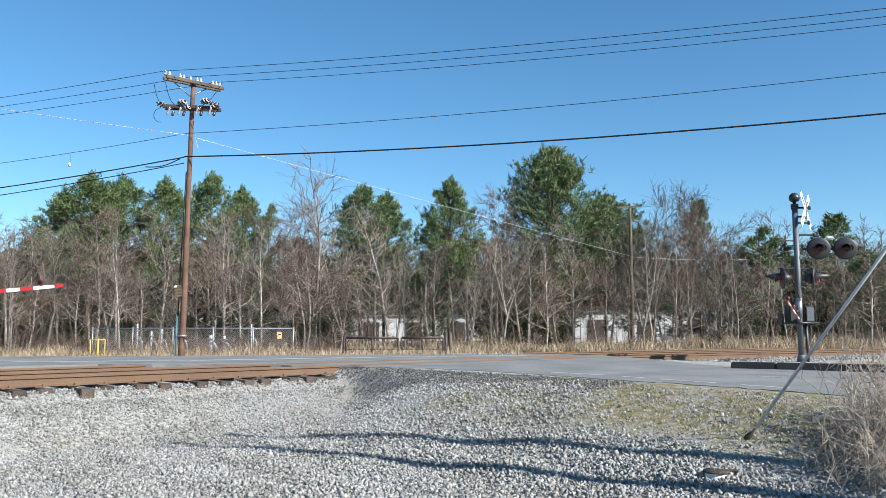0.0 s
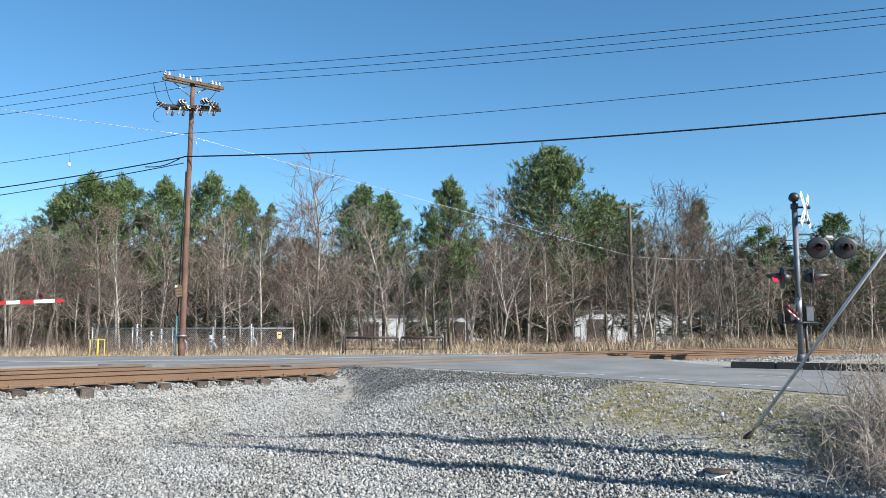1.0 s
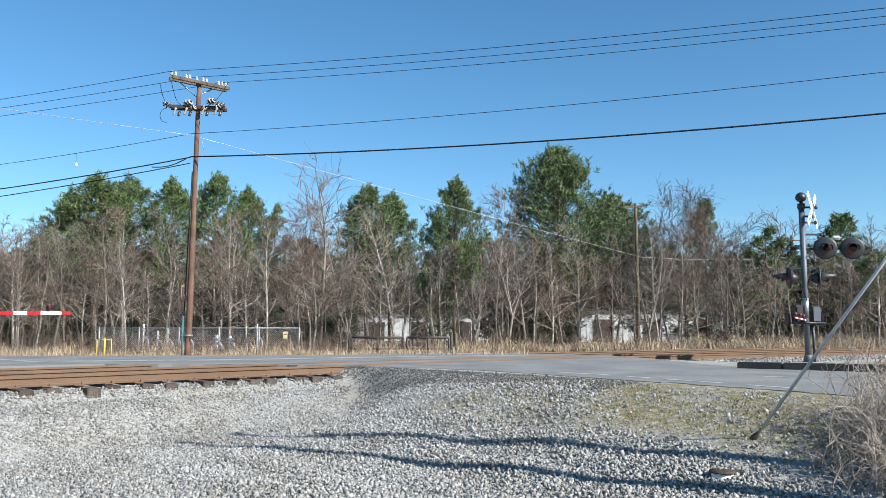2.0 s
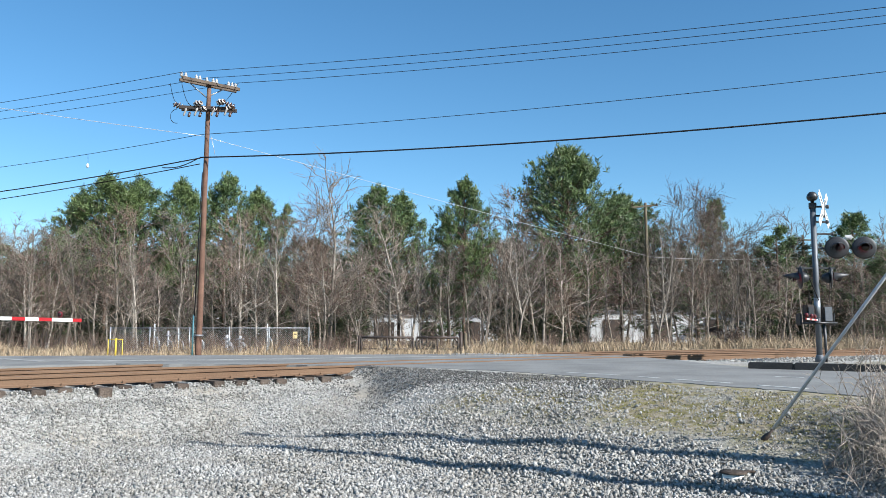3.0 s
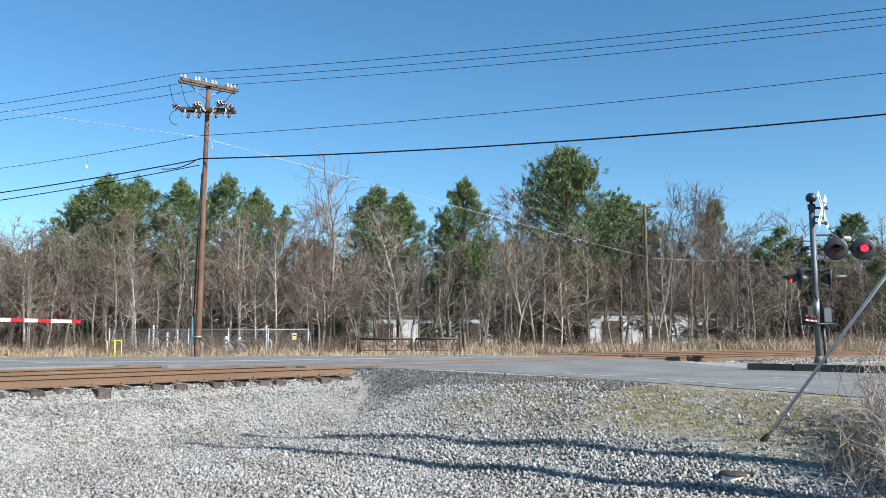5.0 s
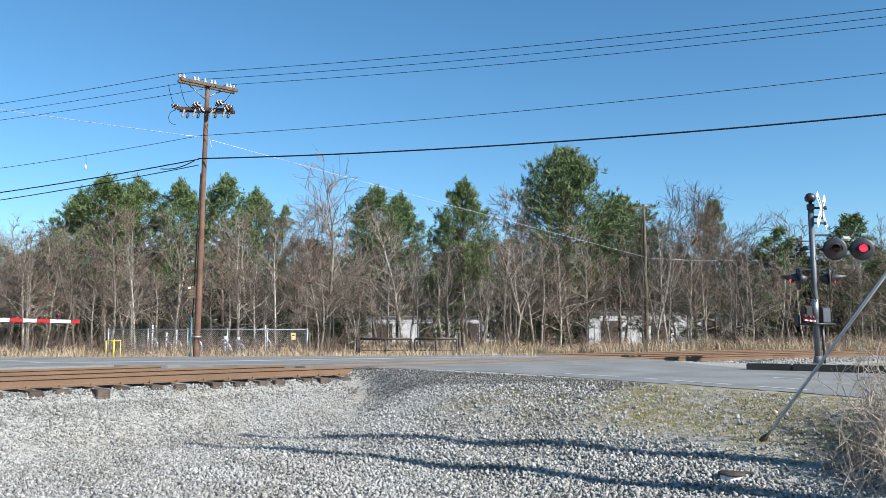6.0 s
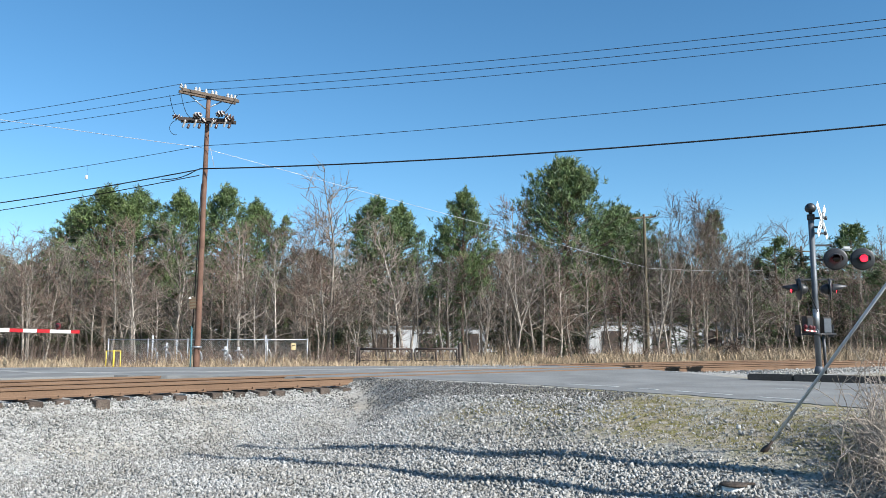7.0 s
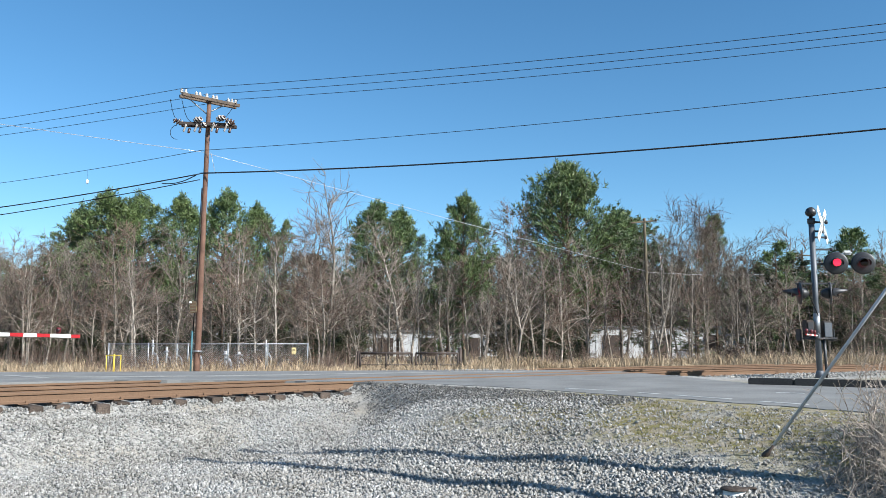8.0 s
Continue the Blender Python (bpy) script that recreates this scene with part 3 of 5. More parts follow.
# bare trees that stand out against the sky
for b, r, dpt, k, wd in [(-0.590, 0.135, 52, 2, 1.2), (-0.568, 0.142, 54, 5, 1.2), (-0.548, 0.128, 50, 0, 1.2), (-0.522, 0.125, 53, 4, 1.2), (-0.497, 0.140, 51, 2, 1.1), (-0.163, 0.210, 50, 0, 1.15), (-0.175, 0.150, 49, 7, 1.3), (0.265, 0.195, 54, 6, 1.0), (0.290, 0.185, 56, 7, 1.1), (0.362, 0.172, 54, 6, 1.2), (0.063, 0.180, 54, 7, 1.0), (-0.200, 0.168, 52, 7, 1.2),
                         (-0.437, 0.150, 50, 4, 1.2), (-0.410, 0.155, 50, 1, 1.1), (-0.354, 0.145, 52, 0, 1.1), (-0.275, 0.150, 50, 1, 1.1), (-0.240, 0.150, 52, 4, 1.1), (-0.545, 0.130, 50, 1, 1.2), (-0.13, 0.160, 54, 3, 1.2),
                         (-0.065, 0.150, 50, 3, 1.2), (0.03, 0.150, 52, 1, 1.1), (0.10, 0.140, 50, 3, 1.1), (0.335, 0.16, 56, 7, 1.1)]:
    x, y, h = stand(b, r, dpt)
    plant((BARE + FINE)[k], "bare_tree", "leafless grey-brown tree at the woodland edge", "bare trees of the woodland edge", x, y, h / 10.0, rt.uniform(0, 360), wd)

# evergreens added deep in the wood; their dark colour stands in for its shade
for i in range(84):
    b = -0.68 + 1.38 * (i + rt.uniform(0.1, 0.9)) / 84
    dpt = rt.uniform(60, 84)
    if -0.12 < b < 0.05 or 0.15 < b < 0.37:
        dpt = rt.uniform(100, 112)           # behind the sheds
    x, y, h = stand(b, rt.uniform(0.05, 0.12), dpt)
    plant(PINES[4], "cedar_tree", "added cedar with limbs down to the ground, coloured dark as the wood's shade", "cedars deep in the wood", x, y, h / 10.0, rt.uniform(0, 360), rt.uniform(1.3, 1.9) * 10 / h)

# low shrubs added among the trunks, coloured dark for the shade there
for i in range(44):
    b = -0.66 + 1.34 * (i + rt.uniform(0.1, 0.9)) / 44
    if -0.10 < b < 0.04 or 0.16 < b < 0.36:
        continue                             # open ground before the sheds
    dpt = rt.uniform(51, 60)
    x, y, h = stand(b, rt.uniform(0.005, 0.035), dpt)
    t = plant(PINES[4], "shrub", "added low evergreen shrub among the trunks, coloured dark as shade", "shrubs of the wood", x, y, h / 10.0, rt.uniform(0, 360), rt.uniform(0.9, 1.3) * 10 / h * 0.62)
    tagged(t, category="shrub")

# the rest of the wood
for row, (d0, d1, n, lo, hi) in enumerate([(46, 52, 64, 0.07, 0.135), (52, 60, 64, 0.09, 0.145), (62, 78, 40, 0.085, 0.13)]):
    for i in range(n):
        b = -0.66 + 1.34 * (i + rt.uniform(0.1, 0.9)) / n
        dpt = rt.uniform(d0, d1)
        if row == 2 and (-0.10 < b < 0.04 or 0.16 < b < 0.37) and i % 3:
            continue
        x, y, h = stand(b, rt.uniform(lo, hi), dpt)
        plant(BARE[rt.randrange(6)] if i % 2 else LIGHT[rt.randrange(3)], "bare_tree", "slender leafless tree in the woodland", "bare trees of the wood", x, y, h / 10.0, rt.uniform(0, 360), rt.uniform(0.9, 1.3))


# ---- poles and wires ----
POLE_A, POLE_B, POLE_C = (-9.77, 29.8), (11.45, 48.0), (26.1, 60.0)


def sagging(name, p, q, sag, r, mat, label, n=30):
    pts = []
    for i in range(n + 1):
        f = i / n
        pts.append(((p[0] + (q[0] - p[0]) * f, p[1] + (q[1] - p[1]) * f, p[2] + (q[2] - p[2]) * f - 4 * sag * f * (1 - f)), r))
    return tagged(new(name, tubes(name, [pts], mat, 5)), label, "cable")


def wooden_pole(at, h, r, mat, label):
    z = float(ground_z(*at))
    t = thing("utility_pole", label, "utility pole", (at[0], at[1], z))
    rng = random.Random(int(h * 100))
    lean = 0.10 if at == POLE_A else 0.0
    pts = [((lean * i / 12 + rng.uniform(-0.012, 0.012), rng.uniform(-0.012, 0.012), -0.3 + (h + 0.3) * i / 12), r * (1 - 0.34 * i / 12)) for i in range(13)]
    part("shaft", tubes("shaft", [pts], mat, 14), mat, t)
    return t, z


def insulator(parent, x, y, z, r=0.055, h=0.16, mat="porcelain", name="insulator"):
    part(name, lathe([(0.02, 0), (0.02, h * 0.3), (r, h * 0.32), (r * 0.9, h * 0.5), (r * 0.55, h * 0.55), (r * 0.8, h * 0.62), (r * 0.75, h * 0.8), (r * 0.3, h * 0.9), (r * 0.3, h)], 12), M[mat], parent, "", pose(x, y, z))


pole_a, za = wooden_pole(POLE_A, 10.75, 0.122, M["pole"], "tall reddish-brown wooden utility pole with two crossarms")
ARM_TURN = 41.0
ca, sa = math.cos(radians(ARM_TURN)), math.sin(radians(ARM_TURN))
for off in (-0.15, 0.15):
    part("crossarm", box((2.32, 0.10, 0.12), bevel=0.01), M["armwood"], pole_a, "weathered grey wooden crossarm", pose(0.14 - sa * off, ca * off, 10.25 - za, 0, 0, ARM_TURN))
for sgn in (-1, 1):
    rod("brace", (0, 0, 9.75 - za), (sgn * 0.7 * ca, sgn * 0.7 * sa, 10.2 - za), 0.025, M["galv"], pole_a)
for d in (-1.1, -0.94, -0.52, -0.38, -0.1, 0.16, 0.30, 0.80, 0.95, 1.1):
    insulator(pole_a, 0.14 + d * ca - 0.1 * sa, d * sa + 0.1 * ca, 10.31 - za, 0.07, 0.25)
for off in (-0.14, 0.14):
    part("lower_crossarm", box((2.1, 0.10, 0.13), bevel=0.01), M["dark"], pole_a, "dark lower crossarm", pose(0.09, off, 9.28 - za, 0, 0, 8))
# dead-end strings: pairs of pale-rimmed dark discs, some aslant, with fuse cutouts hung below
for i, (d, up, side) in enumerate(((-1.06, 0.04, -70), (-0.92, 0.02, -55), (-0.42, 0.10, 55), (-0.30, 0.10, 55), (-0.16, -0.10, 70), (0.46, 0.16, 60), (0.58, 0.16, 60), (0.42, -0.12, -60), (0.95, 0.06, -75), (1.08, 0.02, -80), (0.78, -0.04, 80))):
    m = pose(0.07 + d, -0.20, 9.28 + up - za, 62, 0, side)
    string = part("string_insulator", lathe([(0.02, -0.06), (0.03, 0.0), (0.105, 0.02), (0.11, 0.045), (0.05, 0.07), (0.03, 0.11), (0.105, 0.13), (0.11, 0.155), (0.05, 0.18), (0.02, 0.24)], 12), M["brownglaze"], pole_a, "", m)
    part("skirt_rim", lathe([(0.108, 0.046), (0.108, 0.058), (0.06, 0.066)], 12), M["porcelain"], string)
    part("skirt_rim", lathe([(0.108, 0.156), (0.108, 0.168), (0.06, 0.176)], 12), M["porcelain"], string)
for d in (-0.72, -0.30, 0.36, 0.86):
    part("fuse_cutout", join(lathe([(0.028, -0.15), (0.045, -0.13), (0.03, -0.10), (0.045, -0.06), (0.03, -0.03), (0.045, 0.01), (0.03, 0.05), (0.045, 0.09), (0.03, 0.14)], 10), box((0.03, 0.13, 0.035), (0, 0.04, 0.15)), box((0.03, 0.12, 0.035), (0, 0.04, -0.15))), M["porcelain"], pole_a, "pale fuse cutout", pose(d, -0.26, 9.10 - za, 24, 20, 20))
    part("arrester", lathe([(0.03, -0.12), (0.06, -0.10), (0.035, -0.06), (0.06, -0.03), (0.035, 0.01), (0.06, 0.04), (0.03, 0.09)], 10), M["brownglaze"], pole_a, "dark ribbed arrester", pose(d + 0.16, -0.22, 9.02 - za, -18, 10, 0))
for (x0, x1, zz) in ((-1.35, -0.95, 0.35), (-0.9, -0.4, 0.5), (1.3, 0.5, 0.42)):
    pts = [((x0 + (x1 - x0) * f, -0.2 - 0.1 * math.sin(3 * f), 10.25 - za - 0.95 * f - zz * math.sin(math.pi * f) * 0.5), 0.011) for f in np.linspace(0, 1, 9)]
    part("jumper_wire", tubes("jumper_wire", [pts], M["wire"], 5), M["wire"], pole_a)
part("loop_wire", tubes("loop_wire", [[((-1.05 - 0.25 * math.sin(w), -0.2, 8.95 - za + 0.28 * math.cos(w)), 0.011) for w in np.linspace(0, 3.3, 12)]], M["wire"], 5), M["wire"], pole_a)
rod("conduit", (-0.21, -0.05, -0.1), (-0.20, -0.05, 1.75), 0.032, M["teal"], pole_a, "teal plastic cable conduit")
rod("riser_cable", (-0.165, -0.06, 1.7), (-0.02, -0.10, 7.2), 0.02, M["wire"], pole_a)
part("pole_band", lathe([(0.172, 0), (0.172, 0.06)], 14), M["galv"], pole_a, "", pose(0, 0, 0.95))
rod("peg", (0.1, -0.12, 0.9), (0.36, -0.2, 0.82), 0.02, M["palepole"], pole_a)
rod("drop_wire", (0.24, 0, 8.2 - za), (0.42, 0, 7.45 - za), 0.01, M["palewire"], pole_a)

# a board that swings in the wind beside the pole: cream face, slatted brown back
sign = thing("pole_sign", "cream board with a slatted brown back on the pole", "sign", (POLE_A[0] - 0.24, POLE_A[1] - 0.15, 2.20))
part("board", box((0.24, 0.014, 0.44), bevel=0.004), M["cream"], sign, "cream painted board", pose(0, -0.009, 0))
part("backing", box((0.24, 0.010, 0.44)), M["brownboard"], sign, "brown backing board", pose(0, 0.004, 0))
for k in range(4):
    part("slat", box((0.25, 0.018, 0.055), bevel=0.004), M["palepole"], sign, "", pose(0, 0.018, -0.17 + 0.115 * k))
part("writing_bar", box((0.03, 0.004, 0.30)), M["brownboard"], sign, "faded upright bar of writing", pose(-0.02, -0.018, -0.02))
part("corner_patch", box((0.09, 0.004, 0.07)), M["white"], sign, "white corner patch", pose(0.08, 0.0295, 0.19))
rod("sign_rod", (-9.77, 29.74, 2.52), (POLE_A[0] - 0.24, POLE_A[1] - 0.15, 2.46), 0.012, M["dark"], pole_a).matrix_parent_inverse = Matrix.Translation((POLE_A[0], POLE_A[1], za)).inverted()

# power lines over the crossing and away to the left
for i, d in enumerate((-1.05, 0.0, 1.05)):
    a = (POLE_A[0] + d * ca, POLE_A[1] + d * sa, 10.52)
    c = (24.0 + d * ca * 0.6, 18.2 + d * sa * 0.6, 9.9)
    e = (-38.2 + d * ca, 39.5 + d * sa, 10.3)
    sagging("power_line", a, c, 0.38, 0.0105, M["wire"], "thin dark overhead power line")
    sagging("power_line", a, e, 0.25, 0.0105, M["wire"], "thin dark overhead power line")
pa = (POLE_A[0] - 0.12, POLE_A[1] - 0.1)
sagging("neutral_line", (*pa, 8.25), (24, 18.2, 8.55), 0.38, 0.0105, M["wire"], "thin dark overhead neutral line")
sagging("neutral_line", (*pa, 8.25), (-38.2, 39.5, 7.85), 0.45, 0.0105, M["wire"], "thin dark overhead neutral line")
sagging("telephone_cable", (*pa, 7.35), (24, 18.2, 7.35), 0.5, 0.027, M["wire"], "thick black overhead cable")
sagging("telephone_cable", (*pa, 7.33), (-38.2, 39.5, 6.5), 0.45, 0.024, M["wire"], "thick black overhead cable")
sagging("telephone_cable", (*pa, 7.10), (-38.2, 39.5, 5.9), 0.42, 0.019, M["wire"], "black overhead telephone cable")
part("splice", tubes("splice", [[((-0.3 - 1.5 * f, 0.5 * f, 7.30 - za - 0.12 * math.sin(math.pi * f) - 0.22 * f), 0.02) for f in np.linspace(0, 1, 9)]], M["wire"], 5), M["wire"], pole_a)
sagging("service_wire", (*pa, 8.20), (-30.0, 24.0, 10.2), 0.1, 0.011, M["palewire"], "thin pale service wire")
sagging("service_wire", (*pa, 8.20), (POLE_B[0], POLE_B[1], 5.25), 0.03, 0.009, M["palewire"], "thin pale service wire")
sagging("service_wire", (POLE_B[0], POLE_B[1], 5.2), (POLE_C[0], POLE_C[1], 6.3), 0.2, 0.009, M["palewire"], "thin pale service wire")
sagging("service_wire", (POLE_C[0], POLE_C[1], 6.3), (52.0, 66.0, 6.0), 0.5, 0.012, M["palewire"], "thin pale service wire")
marker = thing("line_marker", "small pale marker hanging from the overhead line", "marker", (-15.12, 31.51, 7.50))
part("hook", tubes("hook", [[((0, 0, 0.425), 0.006), ((0.02, 0, 0.02), 0.006)]], M["wire"], 5), M["wire"], marker)
part("tag", lathe([(0.02, -0.16), (0.055, -0.13), (0.05, -0.02), (0.015, 0.02)], 10), M["white"], marker)

pole_b, zb = wooden_pole(POLE_B, 8.95, 0.125, M["palepole"], "slim grey wooden utility pole with a short crossarm")
part("crossarm", box((1.65, 0.09, 0.10), bevel=0.01), M["palepole"], pole_b, "", pose(-0.05, -0.1, 8.72, 0, -6, 8))
for d in (-0.75, 0.0, 0.72):
    insulator(pole_b, d - 0.05, -0.1, 8.76, 0.05, 0.16, "brownglaze")
pole_c, zc = wooden_pole(POLE_C, 8.4, 0.14, M["palepole"], "far grey wooden utility pole")
part("crossarm", box((1.4, 0.09, 0.10), bevel=0.01), M["palepole"], pole_c, "", pose(0, -0.1, 8.0, 0, 0, 10))

# the guyed pole beside the view, whose shadow crosses the yard
POLE_G = (6.97, 3.46)
pole_g, zg = wooden_pole(POLE_G, 8.4, 0.115, M["pole"], "wooden utility pole held by a guy wire")
pole_h, zh = wooden_pole((7.49, 4.16), 8.2, 0.11, M["pole"], "shorter wooden pole beside the guyed pole")
GUY0, GUY1 = np.array((3.08, 8.20, -0.37)), np.array((6.95, 3.50, 7.45))
guy = thing("guy_wire", "guy wire with a grey guard pipe on a ground anchor", "guy wire", tuple(GUY0))
gd = (GUY1 - GUY0) / np.linalg.norm(GUY1 - GUY0)
rod("wire", (0, 0, 0), tuple(GUY1 - GUY0), 0.010, M["galv"], guy, sides=6)
rod("guard", tuple(gd * 0.18), tuple(gd * 3.5), 0.0155, M["guard"], guy, "grey half-round guard pipe", sides=12)
rod("anchor_rod", tuple(gd * -0.25), tuple(gd * 0.20), 0.014, M["dark"], guy)
part("anchor_eye", lathe([(0.018, -0.03), (0.03, 0.0), (0.034, 0.03), (0.026, 0.07), (0.014, 0.10)], 12), M["dark"], guy, "", pose(0, 0, 0.02, 25, 35, 0))

# ---- crossing signal ----
MAST = (9.66, 21.5)
mast = thing("crossing_signal", "grey level crossing signal mast with red flashing lamps", "railway signal", (MAST[0], MAST[1], 0.0))
mz = -0.16
rod("mast_tube", (0, 0, mz), (0, 0, 4.2), 0.075, M["mast"], mast, "aluminium-painted mast tube", sides=18)
part("base_plate", join(box((0.46, 0.46, 0.03), (0, 0, mz + 0.02), 0.006), lathe([(0.13, mz + 0.03), (0.10, mz + 0.22), (0.085, mz + 0.26)], 16)), M["mast"], mast)
part("reflective_sleeve", lathe([(0.08, 1.1), (0.08, 1.62)], 18), M["galv"], mast, "pale reflective sleeve")
bell = part("bell", join(lathe([(0.04, 4.12), (0.05, 4.26), (0.10, 4.275), (0.14, 4.33), (0.145, 4.38), (0.12, 4.45), (0.07, 4.50), (0.02, 4.515)], 20), lathe([(0.10, 4.16), (0.10, 4.20)], 16)), M["black"], mast, "dark round warning bell")
part("clamp", lathe([(0.09, 0), (0.10, 0.02), (0.10, 0.10), (0.09, 0.12)], 16), M["black"], mast, "", pose(0, 0, 4.05))
for z, l in ((4.10, 0.35), (3.85, 0.22), (3.68, 0.32), (3.35, 0.45), (3.05, 0.12)):
    part("bracket", join(box((l, 0.05, 0.05), (l / 2 + 0.05, 0, 0), 0.01), lathe([(0.035, -0.05), (0.045, 0), (0.035, 0.05)], 10, pose(l + 0.05, 0, 0))), M["black"], mast, "", pose(0, 0, z))
buck = part("crossbuck", box((0.02, 0.02, 0.5)), M["galv"], mast, "white crossbuck", pose(0.30, -0.05, 4.02, 0, 0, 51))
for a in (45, -45):
    part("blade", box((1.22, 0.012, 0.20), bevel=0.004), M["white"], buck, "", pose(0, 0.02 if a > 0 else 0.035, 0, 0, a, 0))
    for k in range(5):
        part("letter_bar", box((0.05, 0.003, 0.10)), M["black"], buck, "", pose(0, 0.02 if a > 0 else 0.035, 0, 0, a, 0) @ pose(-0.42 + 0.1 * k if k < 3 else 0.1 * k - 0.06, -0.008, 0))

LAMP_ROTORS = []


def lamp_unit(at, turn, flip, nod=0.0):
    """One flasher: round backing, hood, housing, and a lens cell that turns its lit or dark face outwards. It looks along -Y before turning."""
    u = part("lamp_unit", lathe([(0.06, 0.0), (0.26, 0.012), (0.30, 0.03), (0.305, 0.045), (0.30, 0.05), (0.05, 0.055)], 28, pose(0, 0, 0, -90, 0, 0)), M["black"], mast, "black round lamp backing with a hood", at @ pose(0, 0, 0, nod, 0, turn))
    V, F = [], []
    n = 16
    for ring, (yy, grow) in enumerate(((-0.01, 0.0), (-0.36, 0.02))):
        for rr in (0.155, 0.148):
            for k in range(n + 1):
                w = radians(-15 + 210 * k / n)
                ln = yy if ring == 0 else -0.12 - 0.26 * max(0.0, math.sin(w)) ** 0.8
                V.append((math.cos(w) * (rr + grow), ln, math.sin(w) * (rr + grow)))
    m1 = n + 1
    for k in range(n):
        F += [(k, k + 1, 2 * m1 + k + 1, 2 * m1 + k), (m1 + k, 3 * m1 + k, 3 * m1 + k + 1, m1 + k + 1), (2 * m1 + k, 2 * m1 + k + 1, 3 * m1 + k + 1, 3 * m1 + k)]
    part("hood", mesh_of("hood", V, F, M["black"], True), M["black"], u, "", pose(0, 0, 0, 13, 0, 0))
    part("housing", lathe([(0.15, 0.05), (0.15, 0.12), (0.09, 0.24), (0.05, 0.26)], 18, pose(0, 0, 0, -90, 0, 0)), M["black"], u)
    me = bpy.data.meshes.new("lens_cell")
    b = lathe([(0.100, -0.016), (0.108, 0.0), (0.100, 0.016)], 22, pose(0, 0, 0, 90, 0, 0))
    b.to_mesh(me)
    b.free()
    for mm in ("redlens", "redglow"):
        me.materials.append(M[mm])
    for p in me.polygons:
        p.material_index = 1 if p.center.y < -0.005 and p.normal.y < -0.5 else 0
    cell = part("lens_cell", me, None, u, "red lens that flashes", pose(0, -0.145, 0))
    LAMP_ROTORS.append((cell, flip))
    return u


part("lamp_arm", join(box((1.5, 0.05, 0.06), (0.75, 0, 0), 0.012), box((0.05, 0.05, 0.20), (0.60, 0, 0.0), 0.01), box((0.05, 0.05, 0.20), (1.32, 0, 0.0), 0.01)), M["black"], mast, "", pose(0, 0.2, 2.98))
part("lamp_arm", join(box((1.05, 0.05, 0.05), (0, 0, 0), 0.012)), M["black"], mast, "", pose(0, 0.0, 2.42))
part("junction_box", box((0.26, 0.12, 0.12), bevel=0.045), M["guard"], mast, "pale cable junction box", pose(0.96, 0.08, 3.27))
for xx in (0.78, 1.14):
    rod("strut", (xx, 0.1, 3.24), (xx + (0.1 if xx > 1 else -0.1), 0.15, 3.02), 0.018, M["galv"], mast)
lamp_unit(pose(0.60, -0.02, 2.98), -18, 1)
lamp_unit(pose(1.33, -0.02, 2.98), -18, 0)
lamp_unit(pose(-0.46, 0, 2.16), -100, 0, 0)
lamp_unit(pose(0.44, 0, 2.16), 70, 1, 0)
for xx in (-0.46, 0.44):
    rod("hanger", (xx, 0, 2.18), (xx, 0, 2.44), 0.025, M["black"], mast)
mech = part("gate_mechanism", box((0.20, 0.30, 0.52), (-0.22, 0.05, 1.18), 0.02), M["dark"], mast, "dark gate mechanism box")
part("battery_box", box((0.24, 0.30, 0.46), (0.24, 0.05, 1.18), 0.02), M["dark"], mast, "dark steel box")
part("cover", box((0.20, 0.02, 0.38), (0.24, -0.112, 1.18), 0.008), M["mast"], mech, "grey cover plate")
part("door", box((0.15, 0.02, 0.4), (-0.22, -0.112, 1.18), 0.008), M["black"], mech)
part("cross_shaft", tubes("cross_shaft", [[((-0.46, -0.1, 0.95), 0.025), ((0.46, -0.1, 0.95), 0.025)]], M["black"], 10), M["black"], mech)
for xx in (-0.44, 0.44):
    part("counterweight", box((0.05, 0.30, 0.32), (xx, 0.15, 1.05), 0.02), M["black"], mech)
rod("conduit", (0.19, 0.02, -0.15), (0.17, 0.02, 1.0), 0.035, M["black"], mast, "black cable conduit")
rod("conduit", (0.24, 0.1, -0.15), (0.23, 0.1, 0.95), 0.025, M["mast"], mast)
part("signal_cable", tubes("signal_cable", [[((-0.3 + 0.3 * f, -0.1, 2.35 - 0.8 * f), 0.014) for f in np.linspace(0, 1, 6)]], M["wire"], 5), M["wire"], mast)


def striped_arm(parent, length, w, n):
    """An arm along +X in red and white lengths, each a piece of its own; the last two are a long white one and a short red tip."""
    ends = list(np.linspace(0, length - 0.72, n - 1)) + [length - 0.22, length]
    for k in range(n):
        red = (n - 1 - k) % 2 == 0
        a, b = ends[k], ends[k + 1]
        part("red_band" if red else "white_band", box((b - a - 0.002, 0.03, w * (1.25 - 0.35 * k / n)), ((a + b) / 2, 0, 0), 0.004), M["red" if red else "white"], parent)


def arm_lamp(parent, x, mat="red", k=1.0):
    l = part("arm_lamp", join(lathe([(0.02, 0.05), (0.06, 0.08), (0.07, 0.14), (0.06, 0.20), (0.02, 0.22)], 12), box((0.03, 0.03, 0.08), (0, 0, 0.07))), M[mat], parent, "small red lamp on the arm", pose(x, 0, 0))
    l.scale = (k, k, k)
    part("lens", lathe([(0.045, 0), (0.05, 0.02), (0.03, 0.035)], 12, pose(0, -0.05, 0.14, 90, 0, 0)), M["redlens"], l)


near_arm = part("gate_arm", box((0.35, 0.09, 0.14), (0.1, 0, 0), 0.02), M["mast"], mast, "short red and white gate arm seen end on")
striped_arm(near_arm, 3.1, 0.032, 6)
for xx in (0.9, 1.7, 2.9):
    arm_lamp(near_arm, xx, "darkred", 0.62)

